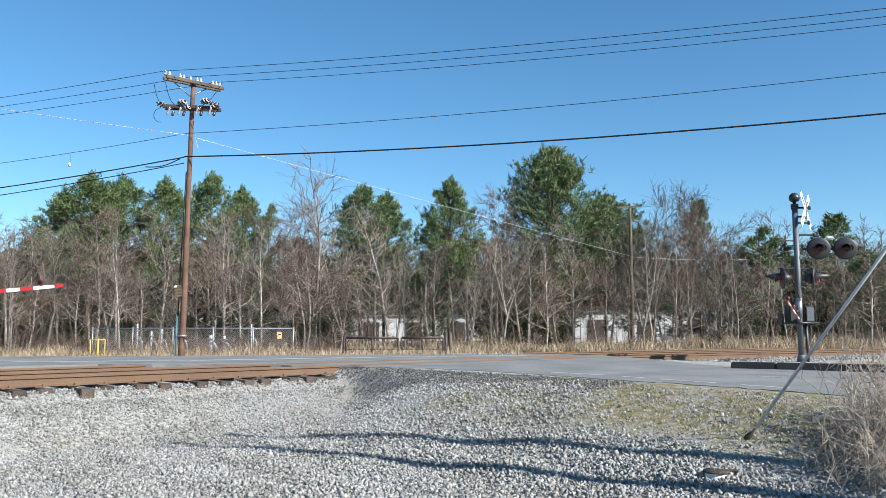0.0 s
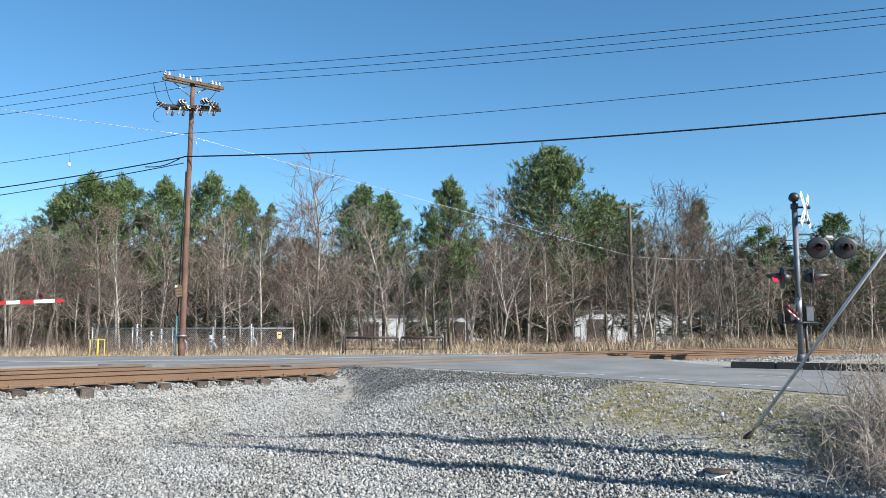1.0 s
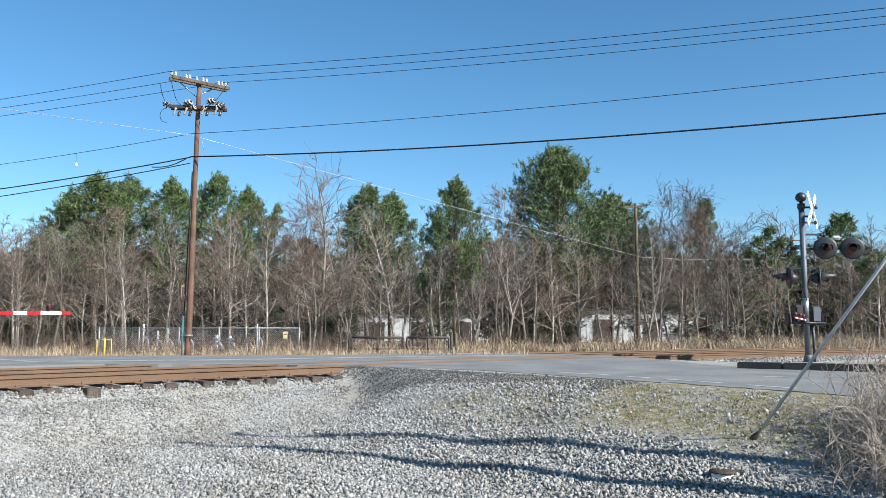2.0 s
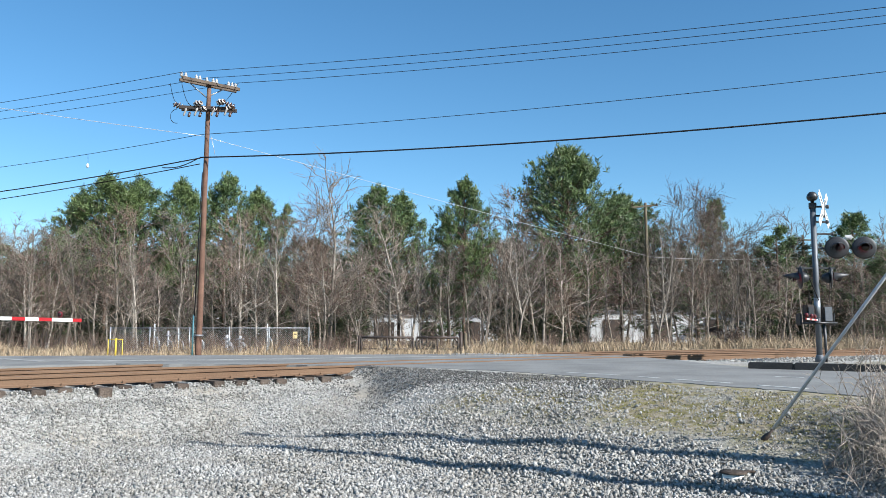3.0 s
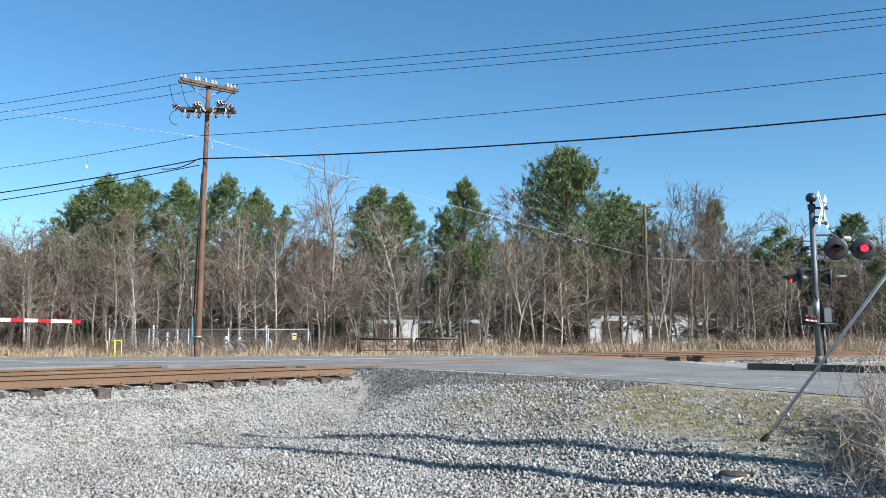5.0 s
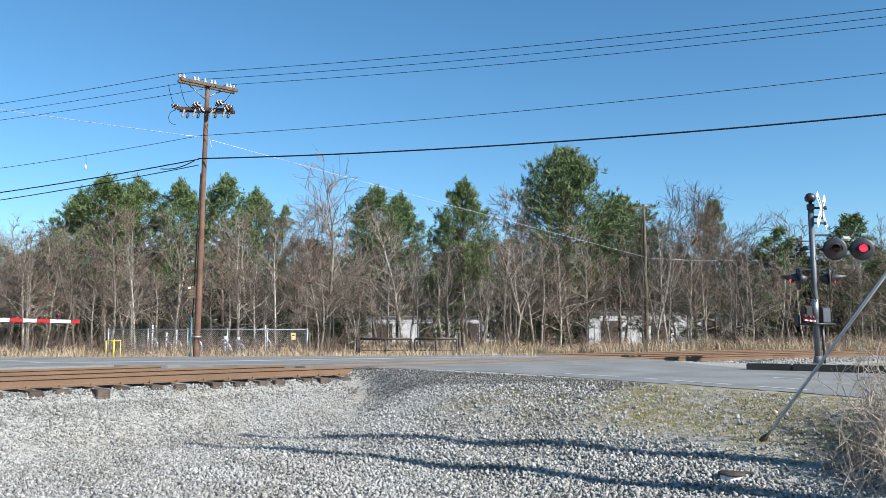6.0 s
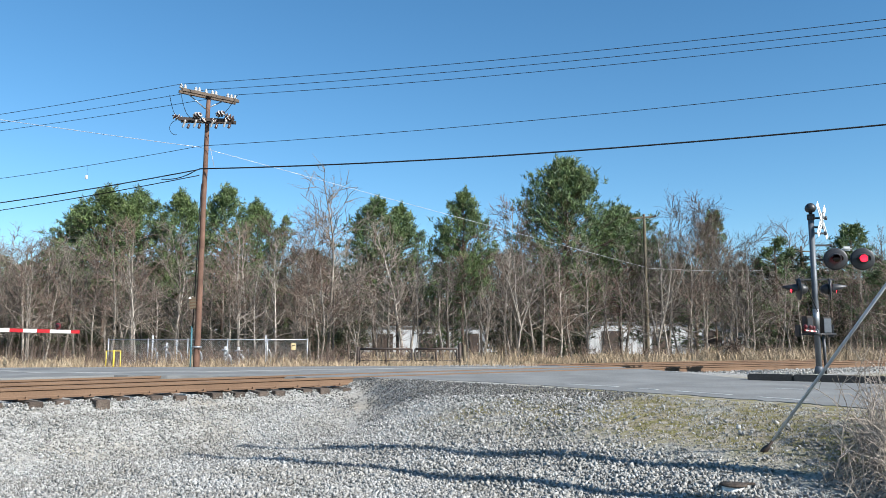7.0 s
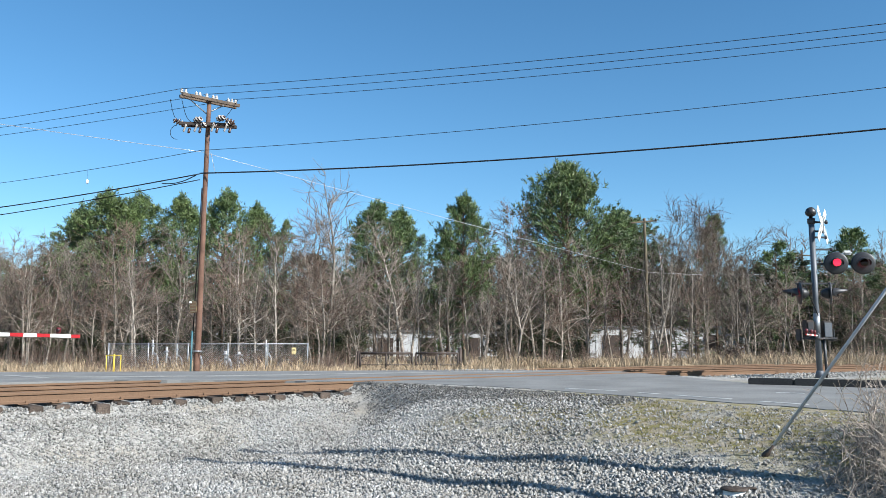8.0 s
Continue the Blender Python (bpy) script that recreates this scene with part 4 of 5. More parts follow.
# ---- far gate ----
GATE = (-16.55, 19.0)
gz = float(road_top(*GATE))
gate = thing("crossing_gate", "crossing gate with a red and white arm", "crossing gate", (GATE[0], GATE[1], gz))
rod("post", (0, 0.25, 0), (0, 0.25, 3.9), 0.07, M["mast"], gate, sides=14)
part("gate_mechanism", box((0.4, 0.4, 0.6), (0, 0.25, 1.0), 0.02), M["dark"], gate)
far_arm = part("gate_arm", box((0.5, 0.08, 0.2), (0.1, 0, 0), 0.02), M["mast"], gate, "red and white striped gate arm")
striped_arm(far_arm, 6.82, 0.095, 21)
for xx in (3.2, 4.75, 6.28):
    arm_lamp(far_arm, xx, "darkred")


# ---- behind the rails ----
def kerb():
    pts = [(5.85, 16.25), (6.6, 15.85), (7.6, 15.3), (8.9, 14.5), (12.0, 12.4), (16.0, 9.8)]
    for i in range(len(pts) - 1):
        a, b = np.array(pts[i]), np.array(pts[i + 1])
        n = max(1, int(np.linalg.norm(b - a) / 1.2))
        for k in range(n):
            p, q = a + (b - a) * k / n, a + (b - a) * (k + 1) / n
            c, l = (p + q) / 2, np.linalg.norm(q - p)
            yield c, l, math.degrees(math.atan2(*(q - p)[::-1]))


kerb_line = thing("kerb", "low concrete kerb beam along the road", "kerb", kind="structure")
for c, l, w in kerb():
    part("kerb_stone", box((l - 0.012, 0.22, 0.34), bevel=0.02), M["darkconc"], kerb_line, "", pose(c[0] + 0.06, c[1] + 0.12, -0.06, 0, 0, w))

pipe_gate = thing("pipe_gate", "black double swing gate of steel pipe", "gate", (0, 38.0, -0.44))
for a, b in ((-4.62, -2.15), (-1.98, 0.02)):
    leaf = part("gate_leaf", tubes("gate_leaf", [[((a, 0, 0.84), 0.055), ((b, 0, 0.84), 0.055)]], M["dark"], 8), M["dark"], pipe_gate)
    for x in np.linspace(a, b, 3):
        rod("upright", (x, 0, 0.0), (x, 0, 0.84), 0.05, M["dark"], leaf)
    rod("lower_pipe", (a, 0, 0.30), (b, 0, 0.30), 0.025, M["dark"], leaf)
    for x, sg in ((a, 1), (b, -1)):
        rod("corner_stay", (x, 0, 0.55), (x + sg * 0.22, 0, 0.82), 0.025, M["dark"], leaf)
rod("hinge_post", (-4.72, 0.05, -0.3), (-4.72, 0.05, 0.95), 0.075, M["dark"], pipe_gate)
rod("hinge_post", (0.14, 0.05, -0.3), (0.14, 0.05, 1.12), 0.085, M["dark"], pipe_gate)
rod("wooden_post", (0.36, 0.1, -0.3), (0.36, 0.1, 1.05), 0.07, M["palepole"], pipe_gate, "grey wooden post")


def chain_fence():
    f = thing("chain_link_fence", "galvanised chain-link fence round a gas meter station", "fence", (0, 42.0, -0.46))
    x0, x1, h = -18.5, -7.9, 1.32
    for x in np.linspace(x0, x1, 6):
        rod("post", (x, 0, -0.2), (x, 0, h + 0.06), 0.035, M["galv"], f)
    rod("top_rail", (x0, 0, h), (x1, 0, h), 0.024, M["galv"], f)
    wires = []
    for k in range(int((x1 - x0 + h) / 0.11)):
        a = x0 - h + 0.11 * k
        lo, hi = max(a, x0), min(a + h, x1)
        if hi > lo:
            wires.append([((lo, 0.02, lo - a), 0.0045), ((hi, 0.02, hi - a), 0.0045)])
            wires.append([((lo, 0.03, h - (lo - a)), 0.0045), ((hi, 0.03, h - (hi - a)), 0.0045)])
    part("mesh", open_tubes("mesh", wires, M["galv"], 3), M["galv"], f, "woven wire mesh")
    part("notice", box((0.24, 0.01, 0.36), bevel=0.004), M["cream"], f, "small yellow notice", pose(-8.62, -0.05, 0.95))
    part("writing_bar", box((0.16, 0.004, 0.05)), M["black"], f, "bar of writing", pose(-8.62, -0.0585, 1.0))
    return f


chain_fence()
for x, y, h, r in ((-16.6, 43.2, 1.55, 0.05), (-15.9, 43.4, 1.15, 0.06), (-15.2, 43.0, 1.3, 0.04), (-14.2, 43.3, 1.3, 0.06), (-12.6, 43.2, 0.95, 0.10), (-11.9, 43.3, 0.9, 0.10), (-10.4, 43.2, 1.55, 0.04)):
    p = thing("gas_riser", "pale grey gas pipe riser with a valve", "pipe", (x, y, -0.46), group="pipes of the gas station")
    rod("riser", (0, 0, -0.1), (0, 0, h), r * 0.8, M["guard"], p, sides=10)
    part("elbow", tubes("elbow", [[((0, 0, h * 0.55), r), ((0.18, 0, h * 0.5), r), ((0.28, 0, h * 0.35), r), ((0.28, 0, -0.1), r)]], M["galv"], 10), M["galv"], p)
    part("valve", lathe([(r, 0), (r * 2.2, 0.02), (r * 2.2, 0.07), (r, 0.09)], 12), M["galv"], p, "", pose(0, 0, h * 0.75))
frame_y = thing("bollard_frame", "yellow-painted steel guard frame in the grass", "bollard", (-15.05, 34.0, -0.35))
for x in (0.0, 0.33, 0.62):
    rod("upright", (x, 0, -0.2), (x, 0, 0.70 if x != 0.33 else 0.75), 0.022 if x != 0.33 else 0.042, M["yellow"], frame_y)
rod("top_bar", (-0.02, 0, 0.70), (0.64, 0, 0.70), 0.02, M["yellow"], frame_y)


def shed(x0, x1, y, h, label):
    s = thing("shed", label, "shed", (x0, y, -0.5))
    L = x1 - x0
    part("wall", box((L, 6.0, h), (L / 2, 3, h / 2)), M["shed"], s)
    part("roof", join(box((L + 0.5, 6.6, 0.12), (L / 2, 3, h + 0.061), 0.02)), M["galv"], s, "pale metal roof")
    for k in range(int(L / 1.2)):
        part("wall_rib", box((0.06, 0.05, h - 0.1), (1.2 * k + 0.6, -0.026, h / 2)), M["shed"], s)
    for k in range(int(L / 5)):
        d = part("door", box((1.8, 0.05, h * 0.75), (5 * k + 2.2, -0.08, h * 0.375)), M["dark"], s, "dark sliding door")
        part("handle", box((0.05, 0.05, 0.3), (5 * k + 2.9, -0.13, 1.0)), M["galv"], d)
    return s


shed(-15.5, 5.0, 92.0, 2.9, "long low white metal shed behind the trees")
shed(13.2, 29.2, 79.5, 3.1, "low white metal shed behind the trees")
shed(-30.0, -17.5, 95.0, 3.2, "pale metal shed behind the bare trees")


# ---- undergrowth ----
def blades(name, n, place, h0, h1, w, lean, mat, seed):
    """Upright tapering blades, two faces each."""
    rng = np.random.default_rng(seed)
    V, F = [], []
    for _ in range(n):
        x, y = place(rng)
        z = float(_gz(x, y)) - 0.02
        tuft = 0.5 + 0.3 * math.sin(1.9 * x + 0.8 * y) + 0.2 * math.sin(4.3 * x - 2.1 * y)
        h = rng.uniform(h0, h1) * (0.45 + 0.75 * max(0.0, tuft))
        a = rng.uniform(0, math.pi)
        dx, dy = math.cos(a) * w, math.sin(a) * w
        lx, ly = rng.normal(0, lean, 2) * h
        i = len(V)
        V += [(x - dx, y - dy, z), (x + dx, y + dy, z), (x + dx * 0.7 + lx * 0.4, y + dy * 0.7 + ly * 0.4, z + h * 0.6), (x - dx * 0.7 + lx * 0.4, y - dy * 0.7 + ly * 0.4, z + h * 0.6), (x + lx, y + ly, z + h)]
        F += [(i, i + 1, i + 2, i + 3), (i + 3, i + 2, i + 4)]
    return mesh_of(name, V, F, mat)


_gx, _gy = np.arange(-45, 50, 0.5), np.arange(4, 100, 0.5)
_gt = ground_z(*np.meshgrid(_gx, _gy))


def _gz(x, y):
    """Ground height, looked up in a table."""
    i, j = min(max((x + 45) / 0.5, 0), len(_gx) - 1.001), min(max((y - 4) / 0.5, 0), len(_gy) - 1.001)
    a, b = int(i), int(j)
    u, v = i - a, j - b
    return _gt[b, a] * (1 - u) * (1 - v) + _gt[b, a + 1] * u * (1 - v) + _gt[b + 1, a] * (1 - u) * v + _gt[b + 1, a + 1] * u * v


def verge_place(rng):
    y = rng.uniform(0, 1) ** 1.5 * 9 + 36
    x = rng.uniform(-0.66, 0.68) * y
    if x < -2 and rng.uniform() < 0.55:
        x = -x
    if x > 6 and rng.uniform() < 0.5:
        y = rng.uniform(34, 40)
    k = round(x / 0.35) * 0.35
    return x + (k - x) * 0.6 * rng.uniform() + 0.25 * math.sin(7 * y), y


def tufts(name, n, place, h0, h1, blades_each, w, mat, seed):
    """Clumps of arching blades that splay from one root."""
    rng = np.random.default_rng(seed)
    V, F = [], []
    for _ in range(n):
        x, y = place(rng)
        z = float(_gz(x, y)) - 0.02
        H = rng.uniform(h0, h1) * (0.6 + 0.4 * math.sin(0.9 * x + 0.5 * y) * math.sin(0.37 * x + 1))
        for _ in range(blades_each):
            a, h = rng.uniform(0, 6.283), H * rng.uniform(0.5, 1.15)
            dx, dy = math.cos(a) * w, math.sin(a) * w
            bx, by = x + rng.normal(0, 0.07), y + rng.normal(0, 0.07)
            lx, ly = rng.normal(0, 0.30, 2) * h
            i = len(V)
            V += [(bx - dx, by - dy, z), (bx + dx, by + dy, z), (bx + dx + lx * 0.35, by + dy + ly * 0.35, z + h * 0.6), (bx - dx + lx * 0.35, by - dy + ly * 0.35, z + h * 0.6), (bx + lx * 1.3, by + ly * 1.3, z + h)]
            F += [(i, i + 1, i + 2, i + 3), (i + 3, i + 2, i + 4)]
    return mesh_of(name, V, F, mat)


tagged(new("dry_grass", tufts("dry_grass", 2600, verge_place, 0.30, 1.05, 9, 0.011, M["drygrass"], 41)), "tall tan dry grass along the woodland edge", "grass", kind="stuff")


def roadside_place(rng):
    y = rng.uniform(28.5, 36)
    return rng.uniform(-0.60, -0.10) * y, y


tagged(new("roadside_grass", tufts("roadside_grass", 480, roadside_place, 0.20, 0.62, 9, 0.010, M["drygrass"], 45)), "tufts of pale dry grass before the fence", "grass", kind="stuff")


def low_grass(rng):
    y = rng.uniform(24.5, 37)
    return rng.uniform(-0.66, 0.1) * y, y


def stem_mass(name, n, place, h0, h1, kids, r, mat, seed):
    """Thin leaning stems with side shoots."""
    rng = np.random.default_rng(seed)
    paths = []
    for _ in range(n):
        x, y = place(rng)
        h = rng.uniform(h0, h1)
        p = np.array((x, y, float(_gz(x, y)) - 0.05))
        d = np.array((rng.normal(0, 0.22), rng.normal(0, 0.22), 1.0))
        m = p + d * h * 0.5
        e = m + (d + rng.normal(0, 0.25, 3)) * h * 0.5
        paths.append([(p, r), (m, r * 0.8), (e, r * 0.35)])
        for _ in range(kids):
            f = rng.uniform(0.2, 0.95)
            o = p + (m - p) * f * 2 if f < 0.5 else m + (e - m) * (f - 0.5) * 2
            dd = d + rng.normal(0, 0.65, 3)
            paths.append([(o, r * 0.5), (o + dd / np.linalg.norm(dd) * h * rng.uniform(0.2, 0.45), r * 0.25)])
    return open_tubes(name, paths, mat, 3)


def wood_floor_place(g):
    """Between the trunks, thinner where the sheds show through."""
    while True:
        y, b = g.uniform(44.5, 60), g.uniform(-0.66, 0.68)
        if not (-0.10 < b < 0.04 or 0.16 < b < 0.37) or g.uniform() < 0.2:
            return b * y, y


tagged(new("undergrowth", stem_mass("undergrowth", 1100, wood_floor_place, 0.6, 3.0, 5, 0.013, M["brush"], 51)), "tangled leafless undergrowth between the trees", "undergrowth", kind="stuff")
def bramble_place(g):
    y = g.uniform(43.0, 47.5)
    x = g.uniform(-0.66, 0.68) * y
    return x + 0.4 * math.sin(3 * x), y


tagged(new("brambles", stem_mass("brambles", 1700, bramble_place, 0.3, 1.15, 5, 0.011, M["redtwig"], 54)), "low reddish-brown brambles at the woodland edge", "undergrowth", kind="stuff")
tagged(new("weeds", stem_mass("weeds", 520, lambda g: (lambda y: (g.uniform(-0.47, -0.1) * y, y))(g.uniform(36.5, 41.6)), 0.25, 1.0, 5, 0.008, M["redtwig"], 55)), "brown leafless weeds before the fence", "undergrowth", kind="stuff")
# stem masses added as a backdrop, in the stem colour darkened for shade
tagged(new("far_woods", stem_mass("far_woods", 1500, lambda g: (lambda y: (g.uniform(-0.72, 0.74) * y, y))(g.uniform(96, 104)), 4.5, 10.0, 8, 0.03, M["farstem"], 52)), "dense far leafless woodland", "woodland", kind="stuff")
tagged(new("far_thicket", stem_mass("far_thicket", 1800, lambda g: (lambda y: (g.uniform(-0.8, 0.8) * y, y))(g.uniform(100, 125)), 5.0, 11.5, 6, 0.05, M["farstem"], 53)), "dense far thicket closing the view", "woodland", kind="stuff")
for x, y, s in ((13.1, 38.0, 0.9), (11.2, 47.0, 0.75)):
    rng = np.random.default_rng(int(s * 60))
    bush = thing("evergreen_bush", "small dark brown-green bush in dry grass", "bush", (x, y, float(_gz(x, y))))
    paths, V, F = [], [], []
    for k in range(60):
        w, t = rng.uniform(0, 6.28), rng.uniform(0, 1)
        e = np.array((math.cos(w) * 0.42 * s * (0.4 + t), math.sin(w) * 0.42 * s * (0.4 + t), (0.15 + 0.95 * rng.uniform()) * s))
        paths.append([((0, 0, 0), 0.02), (e * 0.6, 0.014), (e, 0.006)])
        for _ in range(14):
            o = e * rng.uniform(0.5, 1.05) + rng.normal(0, 0.06, 3)
            dd = rng.normal(0, 0.1, 3)
            i = len(V)
            V += [o, o + rng.normal(0, 0.03, 3), o + dd]
            F.append((i, i + 1, i + 2))
    part("branches", open_tubes("branches", paths, M["brush"], 3), M["brush"], bush)
    part("foliage", mesh_of("foliage", V, F, M["pinebark"]), M["pinebark"], bush)


# ---- the yard in front ----
def dry_bush(seed, n, h, label, x, y):
    rng = np.random.default_rng(seed)
    t = thing("dry_bush", label, "bush", (x, y, float(_gz(x, y)) - 0.03), group="bushes by the guy wire")
    stems, twigs = [], []
    for _ in range(n):
        p = np.array((rng.normal(0, 0.20), rng.normal(0, 0.20), 0.0))
        d = np.array((rng.normal(0, 0.30), rng.normal(0, 0.30), 1.0))
        L = h * rng.uniform(0.5, 1.15)
        path = []
        for j in range(6):
            path.append((p.copy(), 0.0068 * (1 - 0.13 * j)))
            d = d / np.linalg.norm(d) + rng.normal(0, 0.2, 3) - np.array((0, 0, 0.06 * j))
            p = p + d / np.linalg.norm(d) * L / 5
        stems.append(path)
        for _ in range(4):
            j = rng.integers(1, 5)
            o = path[j][0]
            dd = d * 0.4 + rng.normal(0, 0.7, 3) + np.array((0, 0, 0.3))
            dd /= np.linalg.norm(dd)
            l = rng.uniform(0.12, 0.4)
            twigs.append([(o, 0.004), (o + dd * l * 0.5 + rng.normal(0, 0.02, 3), 0.003), (o + dd * l + rng.normal(0, 0.05, 3), 0.0015)])
    tagged(part("stem_tangle", open_tubes("stem_tangle", stems, M["palestem"], 4), M["brush"], t), kind="stuff")
    tagged(part("twig_tangle", open_tubes("twig_tangle", twigs, M["palestem"], 3), M["brush"], t), kind="stuff")
    return t


for k, (x, y, n, h) in enumerate(((3.42, 6.6, 16, 0.36), (3.65, 6.9, 26, 0.55), (3.9, 7.2, 32, 0.70), (3.75, 6.4, 30, 0.55), (4.15, 7.5, 34, 0.80), (4.45, 7.9, 30, 0.95), (4.15, 6.9, 34, 0.80),
                                  (4.5, 7.4, 30, 0.95), (4.05, 7.9, 14, 0.62), (4.75, 8.3, 24, 1.0), (3.55, 7.3, 12, 0.34), (4.4, 6.6, 30, 0.9))):
    dry_bush(70 + k, int(n * 1.25), h, "tangled leafless grey-brown bush" if h > 0.5 else "low tangle of leafless stems", x, y)

lid = thing("valve_lid", "rusty round valve lid on a pale collar in gravel", "lid", (2.43, 7.2, float(_gz(2.43, 7.2)) + 0.0))
part("collar", lathe([(0.095, -0.08), (0.10, 0.0), (0.096, 0.045), (0.08, 0.05)], 20), M["white"], lid, "chipped white collar")
part("cap", lathe([(0.10, 0.051), (0.118, 0.056), (0.114, 0.068), (0.04, 0.072)], 24), M["tie"], lid, "dark rusty iron cap")
part("lug", box((0.12, 0.05, 0.018), (0.15, 0.04, 0.060), 0.006), M["tie"], lid)


# ---- loose ballast ----
lump_v = np.array([(1, 0, 0), (-1, 0, 0), (0, 1, 0), (0, -1, 0), (0, 0, 1), (0, 0, -1)], float)
lump_f = np.array([(0, 2, 4), (2, 1, 4), (1, 3, 4), (3, 0, 4), (2, 0, 5), (1, 2, 5), (3, 1, 5), (0, 3, 5)])
NV = len(lump_v)


def gravel_sites(n, seed):
    """Stone centres over the yard, thinner on the turf."""
    g = np.random.default_rng(seed)
    y = 5.9 + 12.6 * g.uniform(0, 1, n) ** 1.15
    x = g.uniform(-0.62, 0.60, n) * y
    s, q = track_sq(x, y)
    r = off_road(x, y)
    al = (x - R0[0]) * RD[0] + (y - R0[1]) * RD[1]
    keep = (q > 0.2) & (r > 0.35 + 0.9 * smooth01(6.5, 5.0, al))
    patch = np.sin(2.1 * x + 0.6 * y) + np.sin(1.1 * y - 1.9 * x + 2) + 0.5 * np.sin(5 * x + 4 * y)
    turfy = smooth01(4.0, 6.4, al - 0.9 * r + 0.35 * patch) * smooth01(3.5, 2.5, r + 0.2 * patch)
    worn = 0.6 * np.exp(-((al - 5.2) / 2.4) ** 2 - ((r - 2.3) / 1.0) ** 2) + 0.15 * smooth01(0.9, 1.8, patch)
    keep &= g.uniform(size=n) > np.maximum(0.95 * turfy, worn)
    return x[keep], y[keep]


def stones_mesh(name, x, y, lo, hi, mat, seed, sink=0.25):
    g = np.random.default_rng(seed)
    n = len(x)
    z = ground_z(x, y)
    size = lo + (hi - lo) * g.uniform(0, 1, n) ** 1.6
    ax = g.uniform(0.65, 1.25, (n, 1, 3)) * np.array((1, 1, 0.72))
    v = (lump_v[None] * g.uniform(0.7, 1.3, (n, NV, 1)) + g.normal(0, 0.22, (n, NV, 3))) * ax
    q = g.normal(size=(n, 4))
    q /= np.linalg.norm(q, axis=1)[:, None]
    w, a, b, c = q.T
    R = np.stack((1 - 2 * (b * b + c * c), 2 * (a * b - c * w), 2 * (a * c + b * w), 2 * (a * b + c * w), 1 - 2 * (a * a + c * c), 2 * (b * c - a * w),
                  2 * (a * c - b * w), 2 * (b * c + a * w), 1 - 2 * (a * a + b * b)), -1).reshape(n, 3, 3)
    v = np.einsum("nij,nkj->nki", R, v) * size[:, None, None]
    v += np.stack((x, y, z + size * (0.5 - sink) + g.uniform(0, 0.02, n)), -1)[:, None, :]
    f = (lump_f[None] + NV * np.arange(n)[:, None, None]).reshape(-1, 3)
    me = bpy.data.meshes.new(name)
    me.vertices.add(n * NV)
    me.vertices.foreach_set("co", v.astype(np.float32).ravel())
    me.loops.add(len(f) * 3)
    me.loops.foreach_set("vertex_index", f.ravel().astype(np.int32))
    me.polygons.add(len(f))
    me.polygons.foreach_set("loop_start", (np.arange(len(f)) * 3).astype(np.int32))
    me.materials.append(mat)
    me.update(calc_edges=True)
    return me


gx, gy = gravel_sites(172000, 61)
tagged(new("ballast_gravel", stones_mesh("ballast_gravel", gx, gy, 0.010, 0.029, M["stone"], 62)), "loose pale grey crushed-stone gravel", "gravel", kind="stuff")
g2 = np.random.default_rng(63)
bs = g2.uniform(S1 + 0.3, 46, 9000)
bq = g2.uniform(-1.7, 3.6, 9000)
bp = np.array([on_track(s, q) for s, q in zip(bs, bq)])
ok = (off_road(bp[:, 0], bp[:, 1]) < -5.6) & (abs(bq) > 0.12) & (abs(bq + GAUGE) > 0.12)
tagged(new("far_ballast", stones_mesh("far_ballast", bp[ok, 0], bp[ok, 1], 0.018, 0.042, M["stone"], 64)), "pale ballast beside the far rails", "gravel", kind="stuff")
# crumbled dark asphalt at the crossing's edge
n3 = 9500
ar = g2.uniform(0.05, 1.9, n3) * g2.uniform(0.5, 1, n3)
al = g2.uniform(-0.5, 7.2, n3)
cx, cy = R0[0] + RD[0] * al + RN[0] * ar, R0[1] + RD[1] * al + RN[1] * ar
k3 = track_sq(cx, cy)[1] > 0.12
tagged(new("asphalt_crumbs", stones_mesh("asphalt_crumbs", cx[k3], cy[k3], 0.007, 0.022, asphalt_dark, 65)), "dark crumbled asphalt at the road edge", "rubble", kind="stuff")


n4 = 12000
ar, al = g2.uniform(0.3, 3.4, n4), g2.uniform(4, 14, n4)
tx, ty = R0[0] + RD[0] * al + RN[0] * ar, R0[1] + RD[1] * al + RN[1] * ar
tagged(new("turf_grit", stones_mesh("turf_grit", tx, ty, 0.005, 0.016, M["stone"], 66)), "fine pale grit scattered over the turf", "gravel", kind="stuff")


def turf_place(rng):
    while True:
        a, r = rng.uniform(4.8, 14), rng.uniform(0.15, 2.9)
        x, y = R0[0] + RD[0] * a + RN[0] * r, R0[1] + RD[1] * a + RN[1] * r
        if math.sin(2.1 * x + 0.6 * y) + math.sin(1.1 * y - 1.9 * x + 2) < 0.7 or rng.uniform() < 0.2:
            return x, y


tagged(new("turf", blades("turf", 14000, turf_place, 0.015, 0.06, 0.006, 0.6, M["moss"], 43)), "short sparse winter turf and straw", "grass", kind="stuff")
tagged(new("verge_straw", blades("verge_straw", 7000, low_grass, 0.08, 0.32, 0.012, 0.4, M["drygrass"], 44)), "short dry straw behind the rails", "grass", kind="stuff")

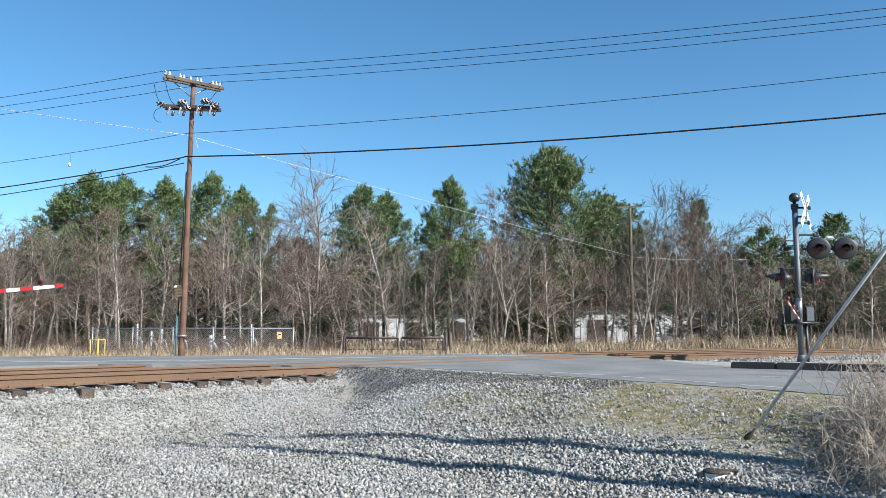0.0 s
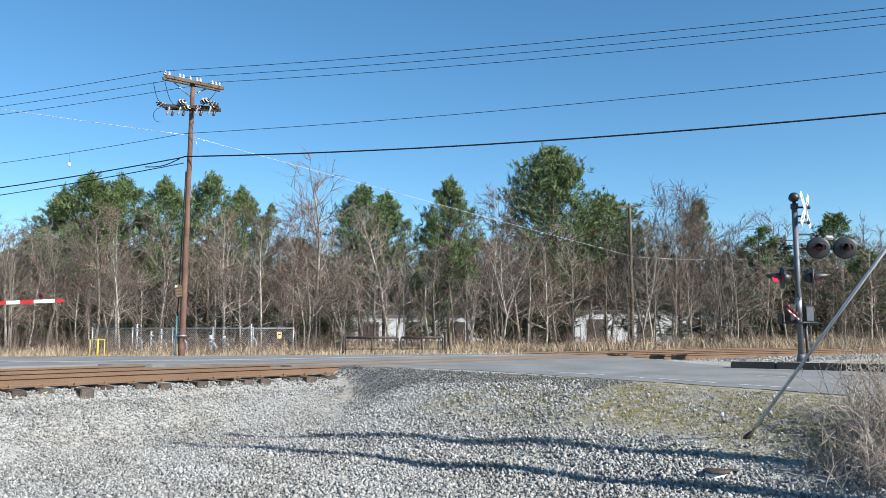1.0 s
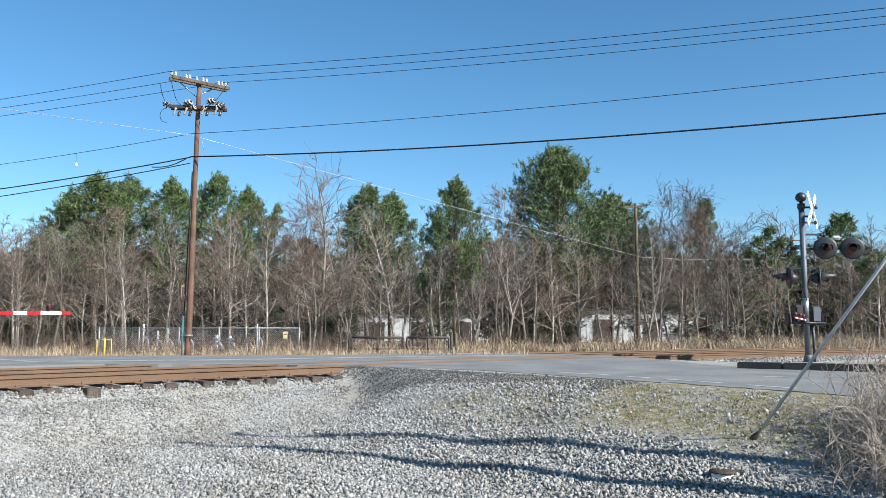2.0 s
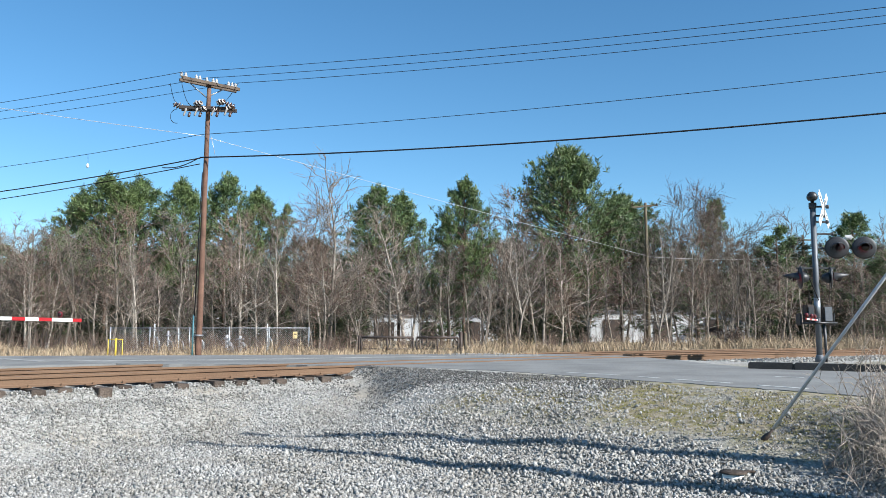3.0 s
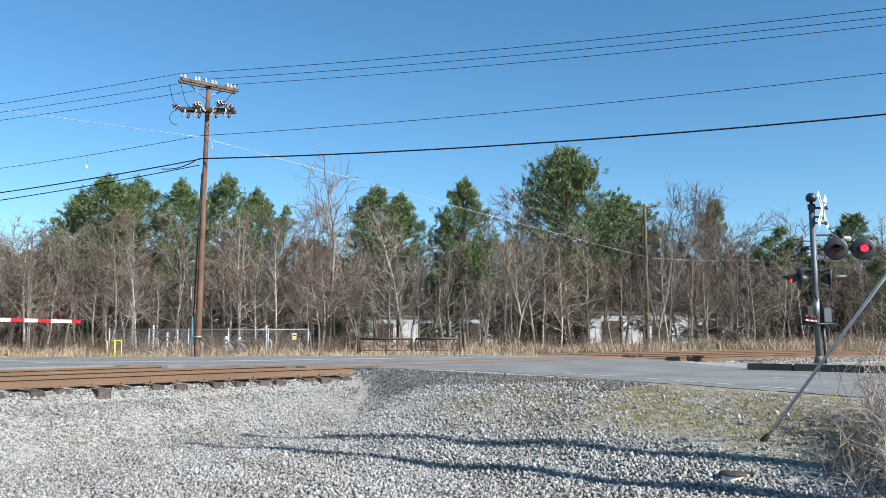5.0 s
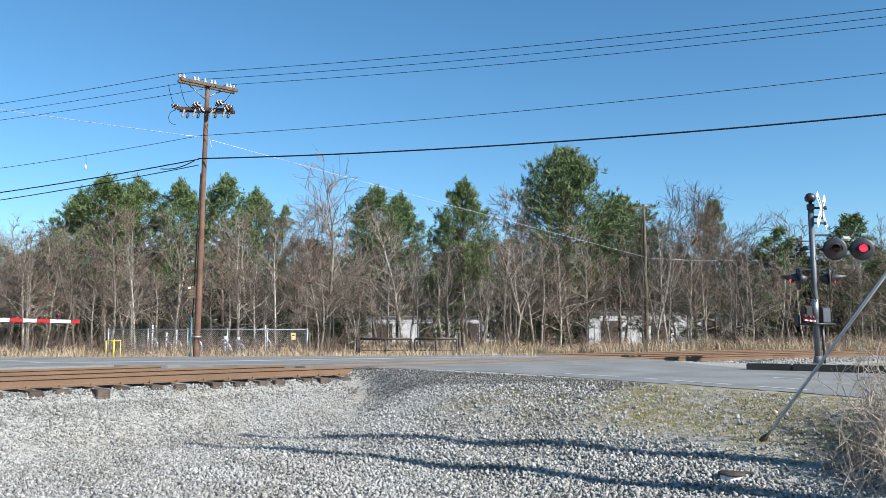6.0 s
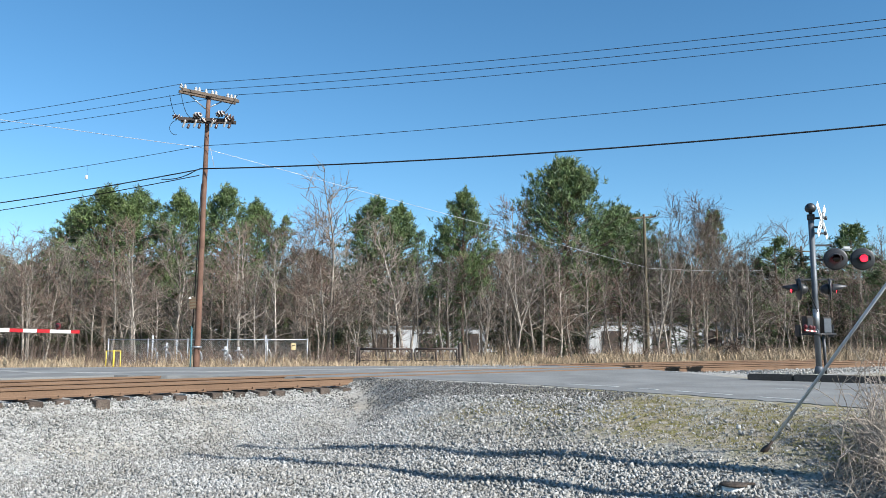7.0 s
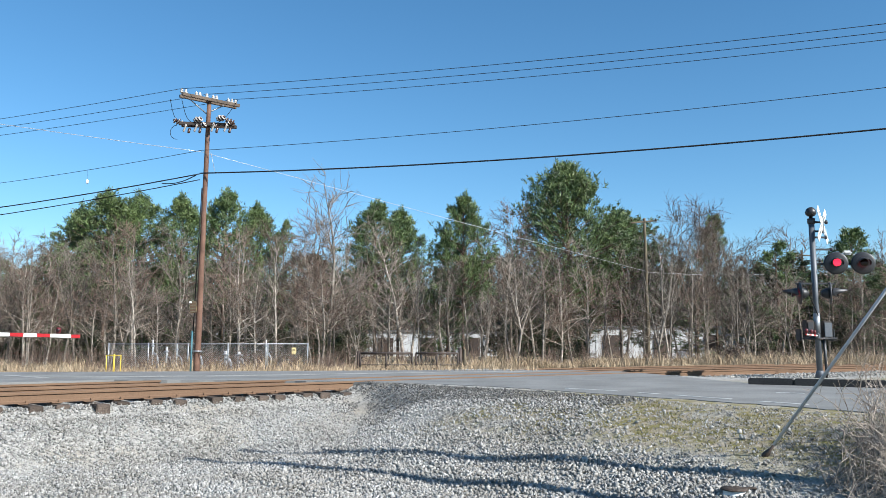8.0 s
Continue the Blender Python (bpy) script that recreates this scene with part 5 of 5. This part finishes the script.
# the nearest stones, piece by piece
STONES = []
for k in range(8):
    me = stones_mesh("stone", np.zeros(1), np.zeros(1) + 200.0, 0.026, 0.036, M["stone"], 80 + k)
    co = np.zeros(3 * NV, np.float32)
    me.vertices.foreach_get("co", co)
    co = co.reshape(NV, 3) - co.reshape(NV, 3).mean(0)
    me.vertices.foreach_set("co", co.ravel())
    me.update()
    STONES.append(me)
rs = random.Random(9)
for k in range(290):
    y = rs.uniform(6.0, 8.0)
    x = rs.uniform(-0.56, 0.40) * y
    part("stone", STONES[k % 8], M["stone"], ground, "", pose(x, y, float(ground_z(x, y)) + 0.02, rs.uniform(0, 360), rs.uniform(0, 360), rs.uniform(0, 360)))


def motions():
    turn = math.degrees(math.atan2(2.0, 6.6))
    walk(far_arm, [(t, pose(0, 0, 1.17 - gz, 0, -a, turn)) for t, a in
                   ((0, 6.4), (0.5, 4.8), (1.0, 3.1), (1.5, 1.6), (2.0, 0.2), (2.4, -0.6), (2.8, -1.3), (3.2, -1.4), (8.0, -1.4))])
    walk(near_arm, [(t, pose(-0.05, -0.12, 1.02, 0, -a, -119.0)) for t, a in
                    ((0, 8.0), (0.5, 6.2), (1.0, 4.0), (1.5, 1.6), (2.0, 0.6), (2.8, 0.0), (8.0, 0.0))])
    # the board turns in the wind
    walk(sign, [(t, pose(POLE_A[0] - 0.24 + dx, POLE_A[1] - 0.15 - dy, 2.20, 0, 6, a)) for t, a, dx, dy in
                ((0, 190, 0.12, 0.08), (0.6, 195, 0.14, 0.08), (1.2, 215, 0.14, 0.08), (1.6, 250, 0.06, 0.08), (2.8, 292, 0.04, 0.05), (3.2, 300, 0.03, 0.05), (3.5, 318, 0.02, 0.03), (3.8, 345, 0, 0),
                 (4.0, 356, 0, 0), (4.4, 345, 0, 0), (4.7, 335, 0, 0), (5.2, 262, 0.02, 0.05), (5.8, 200, 0.08, 0.08), (6.4, 190, 0.08, 0.08), (7.2, 186, 0.10, 0.08), (8.0, 182, 0.10, 0.08))])
    # flashers: each lens cell turns its lit face out in turn; faint at first
    half = 0.6
    for n, (cell, flip) in enumerate(LAMP_ROTORS):
        rows, out, k = [(0.0, 180.0)], 180.0, 0
        while 0.3 + k * half < 7.9:
            t = 0.3 + k * half
            lit = k % 2 == (0 if flip else 1)
            want = 180.0 if not lit else (112.0 if t < 3.2 else 58.0 if t < 3.8 else 30.0 if t < 4.4 else 0.0)
            if n > 1 and lit and t > 2.8:
                want = 0.0                    # the lamps of the side road
            if want != out:
                rows.append((t - 1 / 15, out))
                for j in (1, 2):
                    rows.append((t - 1 / 15 + j / 30, out + (want - out) * j / 3))
                rows.append((t + 1 / 30, want))
                out = want
            k += 1
        rows.append((8.0, out))
        walk(cell, [(t, pose(0, -0.145, 0, 0, 0, a)) for t, a in rows])


motions()
